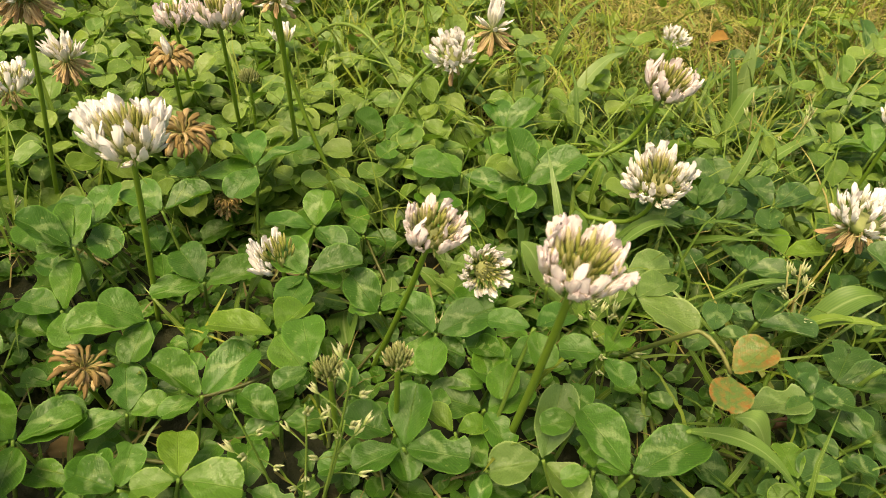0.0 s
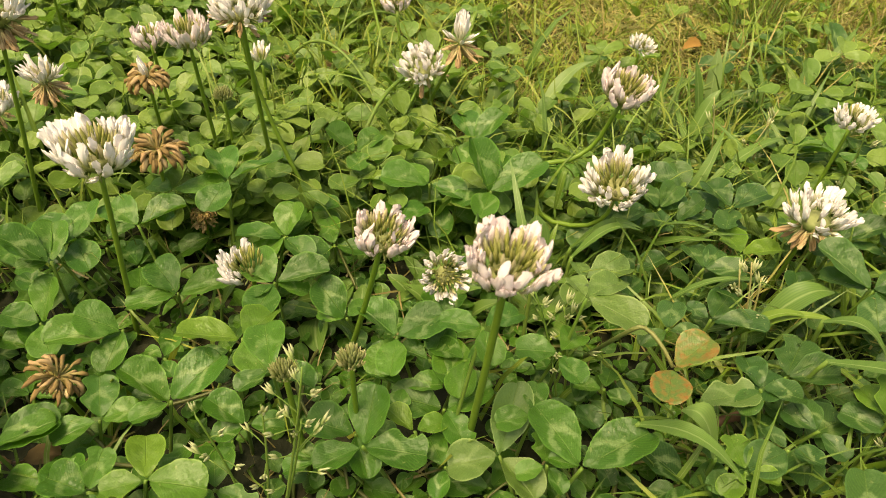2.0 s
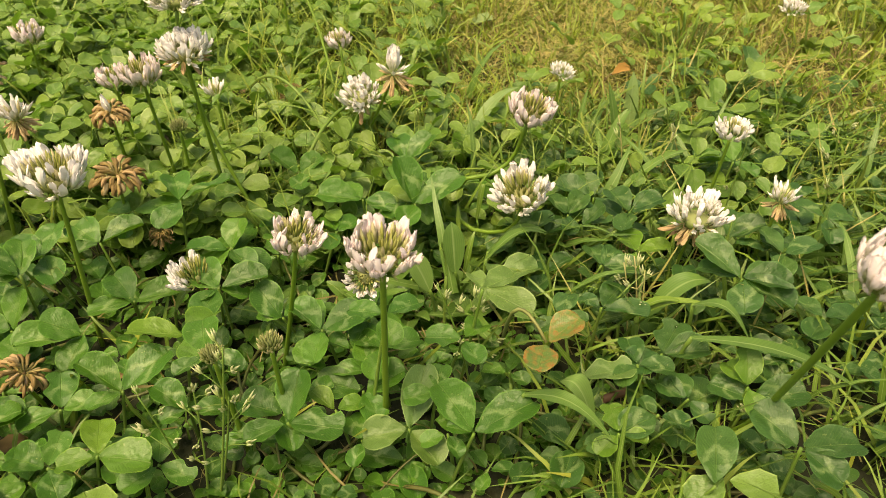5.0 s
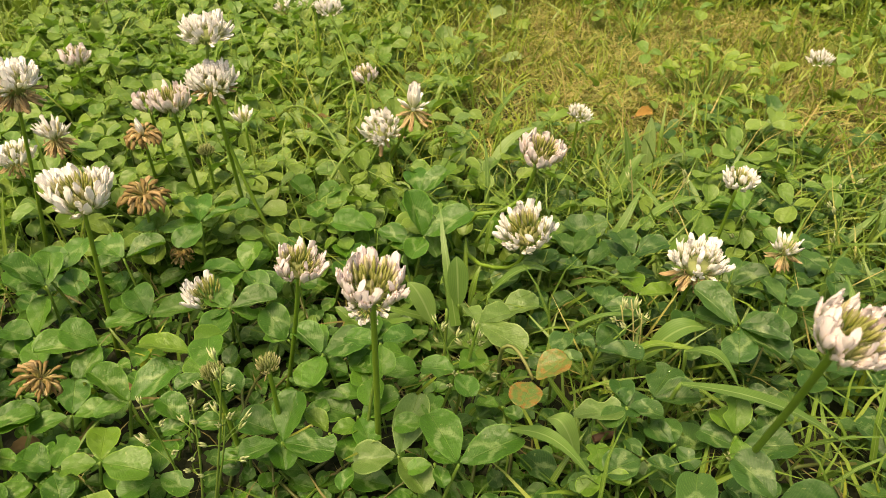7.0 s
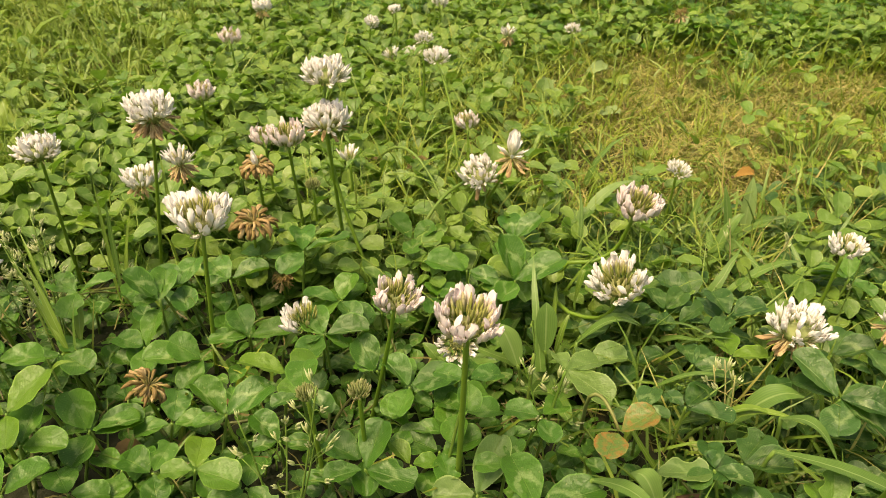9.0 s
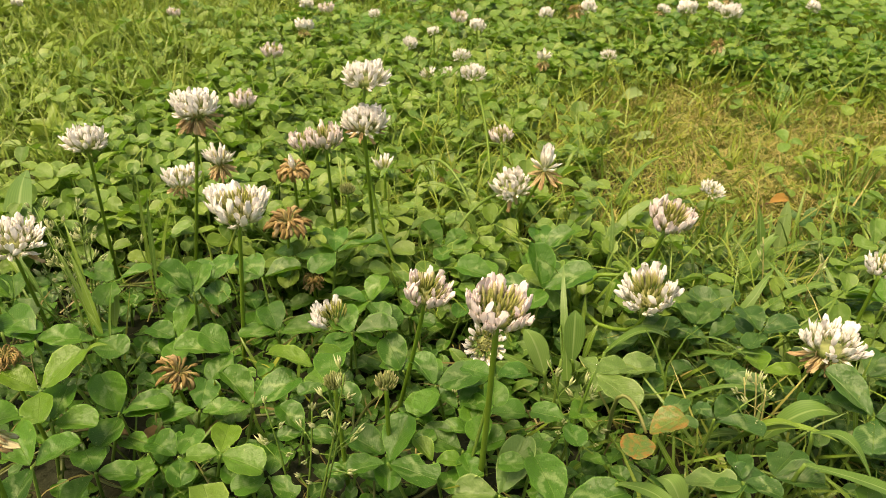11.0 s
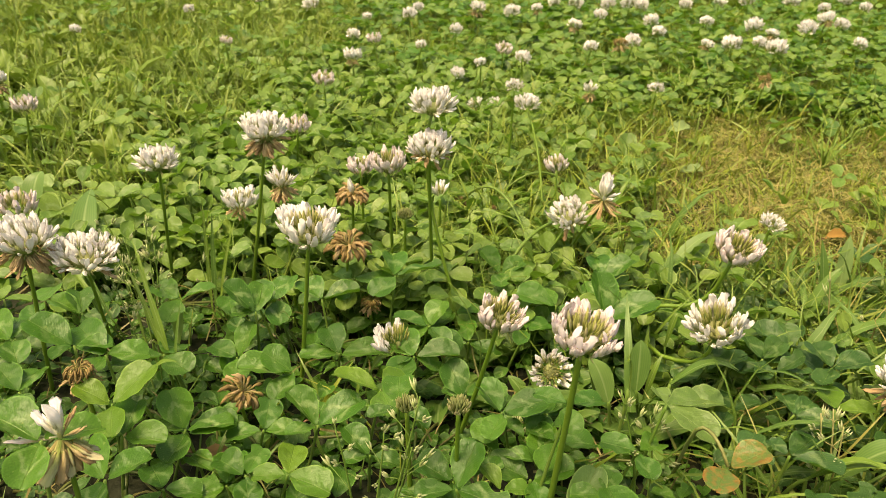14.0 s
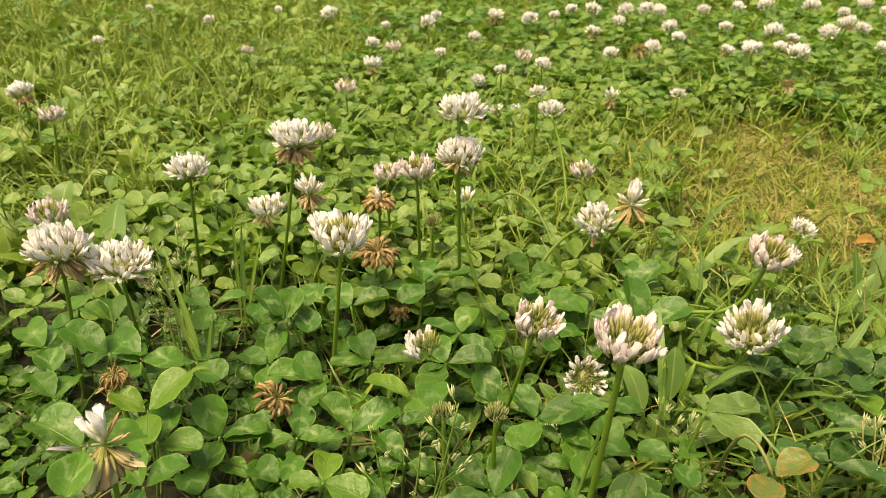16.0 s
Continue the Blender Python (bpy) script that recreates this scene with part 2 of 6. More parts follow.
def soil_material():
    n = Nodes("soil")
    pos = n.where()
    # near-black base: shade under the near clover put into the soil colour
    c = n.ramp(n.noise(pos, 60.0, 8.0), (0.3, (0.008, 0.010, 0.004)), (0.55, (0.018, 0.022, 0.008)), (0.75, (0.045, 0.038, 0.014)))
    green = n.ramp(n.noise(pos, 7.0, 6.0), (0.35, (0.19, 0.14, 0.06)), (0.5, (0.12, 0.16, 0.03)), (0.7, (0.17, 0.22, 0.045)))
    # distance from the near clover bounds that painted shade
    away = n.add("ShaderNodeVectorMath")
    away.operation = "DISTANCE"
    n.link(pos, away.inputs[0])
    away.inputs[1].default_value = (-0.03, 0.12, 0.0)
    past_shade = n.math("MULTIPLY", n.math("MULTIPLY_ADD", n.noise(pos, 30.0, 4.0), 1.0, 0.35, clamp=True), n.math("MULTIPLY_ADD", away.outputs["Value"], 6.0, -2.1, clamp=True))
    c = n.mix(past_shade, c, green)
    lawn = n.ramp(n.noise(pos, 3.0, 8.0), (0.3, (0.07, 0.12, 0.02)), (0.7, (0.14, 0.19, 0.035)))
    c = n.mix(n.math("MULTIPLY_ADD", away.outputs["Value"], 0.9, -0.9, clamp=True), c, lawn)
    return n.finish(c, 0.9, n.bump(n.noise(pos, 180.0, 6.0), 0.7, 0.003))


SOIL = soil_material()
DROP = Nodes("water_drop")
_g = DROP.add("ShaderNodeBsdfGlass")
_g.inputs["IOR"].default_value, _g.inputs["Roughness"].default_value = 1.33, 0.0
DROP.link(_g.outputs[0], DROP.out.inputs[0])
DROP = DROP.mat

# ---- mesh helpers ----
rng = np.random.default_rng(11)


def mesh_of(name, verts, faces, uvs, material, smooth=True):
    me = bpy.data.meshes.new(name)
    me.from_pydata([tuple(v) for v in verts], [], [tuple(f) for f in faces])
    if uvs is not None:
        layer = me.uv_layers.new(name="UVMap")
        index = np.zeros(len(me.loops), dtype=np.int32)
        me.loops.foreach_get("vertex_index", index)
        layer.data.foreach_set("uv", np.asarray(uvs, dtype=np.float32)[index].ravel())
    me.materials.append(material)
    if smooth:
        me.polygons.foreach_set("use_smooth", np.ones(len(me.polygons), dtype=bool))
    me.update()
    return me


def part(name, me, parent, label="", m=None):
    ob = new(name, me)
    ob.parent = parent
    if m is not None:
        ob.matrix_basis = m
    if label:
        tagged(ob, label)
    return ob


def grid_faces(rows, columns, closed=False):
    faces = []
    for i in range(rows - 1):
        for j in range(columns if closed else columns - 1):
            k = (j + 1) % columns
            faces.append((i * columns + j, i * columns + k, (i + 1) * columns + k, (i + 1) * columns + j))
    return faces


def leaflet_shape(rows, half, fold, droop, seed, tooth=0.0, bite=False):
    """A rounded leaflet of length 1 along +x, about 0.84 wide, folded along its midrib. Returns verts, faces, uvs."""
    r = np.random.default_rng(seed)
    verts, uvs = [], []
    wave = r.uniform(-1, 1, 4)
    skew = r.uniform(-0.03, 0.03)
    for i in range(rows):
        th = math.pi * i / (rows - 1)
        v = 0.5 - 0.5 * math.cos(th)
        w = max(0.475 * math.sin(th) ** 0.86 * (0.66 + 0.40 * v) * (0.60 + 0.40 * min(1, v / 0.36)), 0.006)
        nick = tooth * (r.uniform(0.5, 1.4) if i % 2 else -r.uniform(0.5, 1.2))
        for j in range(-half, half + 1):
            s = j / half
            y = s * w
            x = v - 0.035 * math.exp(-(y / 0.09) ** 2) * v ** 10 + skew * s
            if abs(s) > 0.99:
                x, y = 0.5 + (x - 0.5) * (1 + nick), y * (1 + nick)
            if bite and s > 0.3 and 0.45 < v < 0.85:
                y *= 1.0 - 0.42 * math.sin(math.pi * (v - 0.45) / 0.4)
            z = fold * abs(y) + 0.10 * y * y - droop * v * v + 0.020 * math.sin(7 * v + 5 * s * wave[0] + wave[1] * 3) * (0.3 + abs(s)) + 0.012 * math.sin(19 * v + 4 * wave[2]) * s * s
            verts.append((x, y, z))
            uvs.append((0.5 + 0.5 * s, v))
    return verts, [face[::-1] for face in grid_faces(rows, 2 * half + 1)], uvs


def tube(points, radii, sides=6):
    """A round stem through the points. Returns verts, faces, uvs."""
    verts, uvs = [], []
    pts = [Vector(p) for p in points]
    for i, p in enumerate(pts):
        way = (pts[min(i + 1, len(pts) - 1)] - pts[max(i - 1, 0)]).normalized()
        a = way.cross(Vector((0.3, 0.95, 0.1))).normalized()
        b = way.cross(a)
        for k in range(sides):
            t = 2 * math.pi * k / sides
            verts.append(p + radii[i] * (math.cos(t) * a + math.sin(t) * b))
            uvs.append((k / sides, i / (len(pts) - 1)))
    faces = grid_faces(len(pts), sides, True)
    faces.append(tuple(range((len(pts) - 1) * sides, len(pts) * sides)))
    return verts, faces, uvs


def bend(a, b, sag, steps, swing=(0.0, 0.0)):
    """Points on an arc from a to b: it leaves a steeply and bows sideways by swing."""
    a, b = Vector(a), Vector(b)
    mid = a.lerp(b, 0.5) + Vector((swing[0], swing[1], sag))
    return [a * (1 - t) ** 2 + mid * (2 * t * (1 - t)) + b * t * t for t in (i / (steps - 1) for i in range(steps))]


def through_points(knots):
    """Eleven points on a smooth curve through the knots."""
    ends = [2 * knots[0] - knots[1], *knots, 2 * knots[-1] - knots[-2]]
    pts = []
    for i in range(11):
        at = i / 10 * (len(knots) - 1)
        k = min(int(at), len(knots) - 2)
        t, (a, b, c, d) = at - k, ends[k:k + 4]
        pts.append(0.5 * (2 * b + (c - a) * t + (2 * a - 5 * b + 4 * c - d) * t * t + (3 * b - a - 3 * c + d) * t ** 3))
    return pts


def spread(template, mats):
    """Copies of one small mesh, joined: template verts, faces, uvs and an array of 4x4 matrices."""
    v, f, u = np.array([tuple(p) for p in template[0]]), template[1], np.array(template[2])
    mats = np.asarray(mats)
    n = len(v)
    hom = np.c_[v, np.ones(n)]
    verts = np.einsum("kij,nj->kni", mats[:, :3, :], hom).reshape(-1, 3)
    faces = [tuple(i + k * n for i in face) for k in range(len(mats)) for face in f]
    return verts, faces, np.tile(u, (len(mats), 1))


def join(*sets):
    verts, faces, uvs, at = [], [], [], 0
    for v, f, u in sets:
        verts.extend(tuple(p) for p in v)
        faces.extend(tuple(i + at for i in face) for face in f)
        uvs.extend(tuple(p) for p in u)
        at += len(v)
    return verts, faces, uvs


def turn(yaw, pitch, roll, place, scale):
    """A matrix: +x points along yaw and pitch (degrees), rolled about itself, with its own scale on each axis."""
    m = Matrix.Rotation(radians(yaw), 4, "Z") @ Matrix.Rotation(radians(-pitch), 4, "Y") @ Matrix.Rotation(radians(roll), 4, "X")
    return Matrix.Translation(place) @ m @ Matrix.Diagonal((*scale, 1))


# ---- ground ----
def in_patch(x, y):
    """How far a spot lies in the open, trodden grass (1: wholly)."""
    d = ((x - 0.19 - 0.25 * (y - 0.55)) / 0.20) ** 2 + ((y - 0.565) / 0.18) ** 2
    e = ((x - 0.125) / 0.16) ** 2 + ((y - 0.440) / 0.085) ** 2
    ragged = 0.9 * noise.noise((x * 11, y * 11, 7)) + 0.8 * noise.noise((x * 30, y * 30, 1))
    return max(0.0, min(1.0, 0.6 * (1.8 - min(d, e) + ragged)))


def clover_share(x, y):
    """How thickly clover stands at a spot, 0 to 1."""
    s = 1.0 - 0.97 * in_patch(x, y)
    if x < -0.28 - 0.17 * max(0, y - 0.35) + 0.04 * noise.noise((x * 15, y * 15, 2)):
        s *= 0.12
    if y < 0.75:
        edge = x + 0.035 * noise.noise((x * 13, y * 13, 4)) + 0.03 * noise.noise((x * 41, y * 41, 6))
        s *= 1.0 - (0.86 if y > 0.27 else 0.65) * max(0.0, min(1.0, (edge + (0.03 if y > 0.27 else -0.07)) / 0.13))
    if y > 1.25:
        s *= 0.55
    return s


def thinning(x, y, x0, x1, y0=-9.0, y1=9.0):
    """1 well inside the bounds, falling unevenly to 0 towards them, so that no growth ends on a line."""
    inside = min(x - x0, x1 - x, y - y0, y1 - y) + 0.14 * noise.noise((x * 5, y * 5, 11))
    return max(0.0, min(1.0, inside / 0.40))


def ground_sheet():
    xs = np.r_[-400, -60, -12, -4, np.linspace(-2, 2, 81), 4, 12, 60, 400]
    ys = np.r_[-400, -60, -12, -4, -1, np.linspace(-0.4, 2.6, 76), 5, 12, 60, 400, 3000]
    verts, uvs = [], []
    for y in ys:
        for x in xs:
            z = 0.006 * noise.noise((x * 9, y * 9, 0)) + 0.003 * noise.noise((x * 31, y * 31, 3)) if abs(x) < 3 and abs(y) < 4 else 0
            verts.append((x, y, z))
            uvs.append((x, y))
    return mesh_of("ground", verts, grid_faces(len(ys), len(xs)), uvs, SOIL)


tagged(new("ground", ground_sheet()), "dark brown soil, near-black as painted shade under clover, mottled green beyond", "ground", kind="structure")

# ---- clover leaves ----
LEAFLETS = {}
for _tone, _mat in enumerate((LEAF, LEAF_PALE, LEAF_LIME, LEAF_RUST, LEAF_DARK_OR_SHADED, LEAF_YELLOW)):
    LEAFLETS[_tone] = [mesh_of("leaflet", *leaflet_shape(45, 3, f, d, 40 + k, 0.010, k == 5), _mat) for k, (f, d) in enumerate(((0.28, 0.04), (0.45, 0.02), (0.20, 0.08), (0.60, 0.05), (0.38, 0.1), (0.26, 0.05)))]
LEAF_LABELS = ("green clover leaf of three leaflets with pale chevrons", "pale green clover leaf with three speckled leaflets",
               "young lime-green clover leaf with folded leaflets", "yellowed clover leaf with orange rust spots", "dark bluish-green clover leaf, its tone also painted shade low down")


def petiole_mesh(x, y, z, r, material=PETIOLE, lean=None, via=()):
    foot = lean or (x + rng.uniform(-0.012, 0.012), y + rng.uniform(-0.008, 0.014))
    pts = bend((foot[0], foot[1], -0.004), (x, y, z), 0.25 * z, 11, (0.2 * (x - foot[0]), 0.2 * (y - foot[1])))
    if via:
        pts = through_points([Vector((foot[0], foot[1], -0.004)), *map(Vector, via), Vector((x, y, z))])
    pts = [p - Vector((x, y, z)) for p in pts]
    return mesh_of("petiole", *tube(pts, [r * (1.15 - 0.35 * i / 10) for i in range(11)], 5), material)


def clover_leaf(x, y, z, tone, *leaflets, petiole=PETIOLE, foot=None, full=True, via=()):
    """One leaf: where its leaflets meet, its tone, and for each leaflet (yaw, pitch, length in mm)."""
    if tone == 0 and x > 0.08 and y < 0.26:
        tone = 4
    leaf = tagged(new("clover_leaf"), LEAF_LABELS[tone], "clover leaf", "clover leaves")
    leaf.location = (x, y, z)
    leaflets = list(leaflets)
    size = sum(l[2] for l in leaflets) / len(leaflets)
    while full and len(leaflets) < 3:
        yaws = sorted(l[0] % 360 for l in leaflets)
        gaps = [((yaws[(i + 1) % len(yaws)] - a) % 360 or 360, a) for i, a in enumerate(yaws)]
        gap, a = max(gaps)
        step = gap / 2 if len(leaflets) == 2 else 120
        leaflets.append((a + step, rng.uniform(-18, 2), 0.9 * min(size, 17)))
    for yaw, pitch, length in leaflets:
        s = length / 1000
        wide = min(s, 0.0172) * rng.uniform(0.84, 1.04)
        m = turn(yaw, pitch, rng.uniform(-14, 14), (0.0012 * math.cos(radians(yaw)), 0.0012 * math.sin(radians(yaw)), 0), (s, wide, s))
        part("leaflet", LEAFLETS[tone][rng.integers(0, 2 if tone == 3 else 6)], leaf, "", m)
    part("petiole", petiole_mesh(x, y, z, 0.0007, petiole, foot, via), leaf, "thin green petiole")
    return leaf


clover_leaf(-0.1183, 0.2076, 0.0432, 0, (144, 0, 14.4), (55, 0, 8.0), (-156, 0, 8.1))
clover_leaf(-0.1167, 0.2208, 0.0385, 0, (158, 12, 18.0), (92, 18, 18.0))
clover_leaf(-0.0963, 0.2302, 0.0381, 0, (148, 12, 16.0), (30, 11, 18.7), (-144, 0, 10.5))
clover_leaf(-0.0744, 0.2012, 0.0299, 0, (133, 19, 17.0), (22, 3, 20.1), (-162, 0, 17.4))
clover_leaf(-0.0374, 0.1986, 0.0387, 0, (125, 15, 16.0), (-136, 0, 9.2))
clover_leaf(-0.0384, 0.2246, 0.0382, 0, (83, 27, 15.0), (-173, 13, 17.2))
clover_leaf(-0.0872, 0.2489, 0.0414, 0, (17, -2, 20.7), (159, 0, 10.9))
clover_leaf(-0.0629, 0.2453, 0.0497, 0, (23, 16, 23.1), (113, 8, 18.0))
clover_leaf(-0.1272, 0.1999, 0.0185, 0, (125, 23, 18.0), (79, 21, 18.0))
clover_leaf(-0.1370, 0.2130, 0.0300, 0, (127, 12, 16.0), (145, 0, 12.3))
clover_leaf(-0.0981, 0.2243, 0.0220, 0, (132, 0, 14.6), (87, 0, 11.4))
clover_leaf(-0.0765, 0.2500, 0.0170, 0, (122, 0, 12.5), (67, 0, 12.3), (-146, -12, 14.1))
clover_leaf(-0.0945, 0.1747, 0.0200, 0, (79, 6, 15.0), (146, 0, 10.9))
clover_leaf(-0.0841, 0.1477, 0.0268, 0, (107, 15, 15.0), (-149, 0, 13.5), (27, 0, 11.1))
clover_leaf(-0.0614, 0.1508, 0.0329, 0, (162, 36, 17.9), (47, 21, 19.7), (-146, 0, 11.7))
clover_leaf(-0.0372, 0.1448, 0.0299, 0, (159, 30, 14.2), (-154, 0, 9.2))
clover_leaf(-0.1138, 0.1622, 0.0200, 0, (175, 0, 10.8), (127, 0, 11.9), (-3, 0, 8.4))
clover_leaf(-0.1106, 0.1353, 0.0290, 0, (37, 0, 18.5))
clover_leaf(-0.0605, 0.1234, 0.0331, 2, (107, 0, 15.0), (-5, 0, 16.7), (-164, 0, 11.6))
clover_leaf(-0.0855, 0.1216, 0.0220, 0, (112, 0, 15.4))
clover_leaf(-0.0938, 0.1262, 0.0220, 0, (163, 0, 12.9))
clover_leaf(-0.0615, 0.1301, 0.0240, 0, (60, 0, 11.0))
clover_leaf(-0.0824, 0.1361, 0.0120, 0, (153, 8, 18.0))
clover_leaf(-0.0263, 0.1452, 0.0562, 0, (107, 0, 17.6), (-138, 0, 10.0))
clover_leaf(-0.0437, 0.1261, 0.0240, 0, (103, 0, 13.8))
clover_leaf(-0.0418, 0.1691, 0.0420, 2, (-173, 17, 19.8))
clover_leaf(-0.0740, 0.1770, 0.0220, 0, (156, 0, 8.0), (90, 0, 9.8))
clover_leaf(-0.0384, 0.2247, 0.0382, 0, (-17, -27, 17.5))
clover_leaf(-0.0375, 0.1987, 0.0387, 0, (15, 7, 19.2))
clover_leaf(-0.0215, 0.2349, 0.0258, 0, (-12, 0, 12.5), (110, 14, 14.0))
clover_leaf(0.0229, 0.2590, 0.0286, 0, (156, 28, 13.1), (42, 5, 13.0), (-22, -19, 13.7), (-97, -30, 13.7))
clover_leaf(-0.0116, 0.1905, 0.0296, 0, (140, 39, 16.4), (165, 0, 10.3), (54, 0, 10.2))
clover_leaf(0.0069, 0.1767, 0.0363, 0, (125, 0, 14.4), (17, 21, 21.2))
clover_leaf(0.0334, 0.1513, 0.0681, 0, (168, 0, 11.8), (31, 0, 11.8))
clover_leaf(0.0058, 0.2380, 0.0370, 0, (109, 0, 12.7), (48, 0, 12.5))
clover_leaf(0.0231, 0.1996, 0.0220, 0, (108, 0, 13.0), (65, 0, 12.6))
clover_leaf(-0.0328, 0.2489, 0.0320, 0, (166, 0, 11.7), (-111, 0, 15.2))
clover_leaf(-0.0007, 0.1350, 0.0338, 0, (78, 37, 18.0), (-154, 0, 13.8), (-6, -1, 18.4))
clover_leaf(0.0183, 0.1671, 0.0354, 0, (65, 10, 13.0), (-44, 0, 11.3), (153, 0, 10.1))
clover_leaf(0.0300, 0.1647, 0.0383, 0, (21, 0, 14.3))
clover_leaf(0.0233, 0.1523, 0.0291, 0, (168, 9, 16.9), (18, 22, 16.1), (-62, 0, 13.8))
clover_leaf(0.0102, 0.1590, 0.0317, 0, (5, 0, 11.8), (151, 0, 12.4))
clover_leaf(0.0143, 0.1431, 0.0300, 2, (146, 23, 10.4))
clover_leaf(0.0237, 0.1346, 0.0240, 0, (115, 0, 11.4), (35, 0, 8.0))
clover_leaf(0.0496, 0.1439, 0.0384, 0, (78, 4, 11.0), (-165, 0, 10.8))
clover_leaf(-0.0036, 0.1419, 0.0300, 0, (170, 16, 15.2))
clover_leaf(0.0382, 0.1350, 0.0120, 0, (170, 2, 15.5))
clover_leaf(0.0463, 0.1336, 0.0120, 0, (89, 0, 10.6))
clover_leaf(0.0599, 0.1652, 0.0420, 0, (173, 0, 13.3))
clover_leaf(-0.0146, 0.1379, 0.0220, 0, (-158, 0, 10.6), (154, 0, 8.0))
clover_leaf(0.0974, 0.2195, 0.0275, 0, (117, 0, 13.6), (22, 18, 13.0))
clover_leaf(0.0666, 0.1720, 0.0599, 1, (37, 0, 14.9), (-31, -3, 19.3), (110, 0, 9.8))
clover_leaf(0.1376, 0.2417, 0.0436, 0, (111, 5, 16.0), (19, 13, 16.0))
clover_leaf(0.1097, 0.2492, 0.0357, 0, (30, 19, 14.0), (70, 3, 14.0))
clover_leaf(0.1159, 0.2397, 0.0380, 0, (-13, 22, 13.3), (17, 48, 13.2))
clover_leaf(0.1200, 0.2118, 0.0373, 0, (102, 0, 12.1), (50, 7, 12.0), (-20, 18, 13.8))
clover_leaf(0.0967, 0.1759, 0.0422, 0, (69, 4, 13.0), (-12, 0, 9.3))
clover_leaf(0.1141, 0.1836, 0.0393, 0, (132, 0, 8.8), (-28, 12, 17.1), (50, 7, 15.0))
clover_leaf(0.1519, 0.1964, 0.0352, 0, (84, 14, 13.0), (123, 0, 8.0))
clover_leaf(0.1359, 0.2188, 0.0385, 2, (96, 0, 15.7), (6, 11, 15.0))
clover_leaf(0.0758, 0.2106, 0.0320, 1, (14, 8, 18.0), (100, 0, 8.9))
clover_leaf(0.0875, 0.2410, 0.0320, 0, (3, 33, 18.0), (52, 16, 15.0))
clover_leaf(0.0616, 0.1257, 0.0389, 0, (119, 9, 22.0), (25, 16, 22.0), (157, 0, 8.6))
clover_leaf(0.1211, 0.1538, 0.0396, 0, (94, 0, 11.9), (-11, 0, 12.4))
clover_leaf(0.1317, 0.1601, 0.0380, 0, (55, 12, 16.0), (-2, 11, 16.0))
clover_leaf(0.1247, 0.1353, 0.0348, 0, (-156, 0, 14.1), (120, 0, 8.1))
clover_leaf(0.1098, 0.1281, 0.0344, 2, (93, 0, 11.7), (-21, 0, 8.5))
clover_leaf(0.0964, 0.1315, 0.0220, 0, (126, 0, 16.3))
clover_leaf(0.1383, 0.1477, 0.0220, 0, (113, 0, 16.2), (29, 0, 18.0))
clover_leaf(0.0776, 0.1668, 0.0220, 0, (169, 0, 9.3), (-40, 0, 8.0), (67, 0, 8.7))
clover_leaf(0.0532, 0.1308, 0.0320, 0, (91, 0, 10.6), (-66, 0, 8.5))
clover_leaf(0.1403, 0.1366, 0.0220, 0, (122, 0, 8.4), (-127, 0, 8.0))
clover_leaf(-0.1589, 0.1382, 0.0577, 0, (-174, 31, 20.0), (-100, 0, 9.3))
clover_leaf(-0.1472, 0.1408, 0.0540, 0, (155, 13, 22.0))
clover_leaf(-0.1239, 0.1167, 0.0391, 0, (179, 0, 15.2), (104, 19, 15.0), (11, 0, 15.7))
clover_leaf(-0.1104, 0.1346, 0.0311, 0, (149, 52, 16.8), (-171, 0, 9.0), (35, -1, 17.6))
clover_leaf(-0.1110, 0.0931, 0.0442, 0, (148, 15, 17.0), (63, 0, 15.3))
clover_leaf(-0.1065, 0.0717, 0.0814, 0, (173, 11, 18.0))
clover_leaf(-0.1299, 0.1217, 0.0489, 2, (-176, 27, 15.0), (66, 31, 19.1))
clover_leaf(-0.1214, 0.1899, 0.0248, 0, (168, 6, 15.0), (77, 47, 17.0))
clover_leaf(-0.0893, 0.1847, 0.0278, 0, (-178, 35, 16.0), (-98, -12, 15.0), (-157, 15, 24.0))
clover_leaf(-0.1873, 0.1319, 0.0320, 0, (155, 10, 20.0), (108, 0, 16.7))
clover_leaf(-0.1028, 0.1088, 0.0270, 0, (141, 0, 14.3))
clover_leaf(-0.0767, 0.1212, 0.0300, 0, (161, 0, 13.5), (91, 7, 13.0))
clover_leaf(-0.1375, 0.1616, 0.0420, 0, (-138, 4, 19.7))
clover_leaf(-0.1523, 0.1954, 0.0474, 0, (164, 10, 16.0), (42, 11, 16.2))
clover_leaf(-0.1918, 0.1768, 0.0420, 0, (-174, 31, 15.0), (132, 18, 15.0))
clover_leaf(-0.2125, 0.1552, 0.0370, 0, (157, 13, 18.0), (126, 6, 18.0))
clover_leaf(-0.1177, 0.2040, 0.0420, 0, (180, 45, 19.3), (106, 19, 17.0), (-161, 0, 10.8))
clover_leaf(-0.2159, 0.1797, 0.0420, 0, (-76, 0, 14.2), (119, 0, 15.5))
clover_leaf(0.1692, 0.1898, 0.0480, 0, (137, 25, 22.2))
clover_leaf(0.1684, 0.1908, 0.0480, 0, (-17, 0, 18.7), (-37, -7, 21.8))
clover_leaf(0.1796, 0.2309, 0.0370, 0, (55, 28, 14.0), (-4, 31, 16.1))
clover_leaf(0.1963, 0.2122, 0.0420, 0, (118, 20, 14.0), (9, 22, 14.0))
clover_leaf(0.2280, 0.2412, 0.0390, 0, (142, 13, 14.6))
clover_leaf(0.2022, 0.2907, 0.0390, 0, (87, 32, 14.0), (162, -6, 16.2))
clover_leaf(0.1252, 0.2599, 0.0390, 0, (104, 26, 13.0), (161, 14, 18.5))
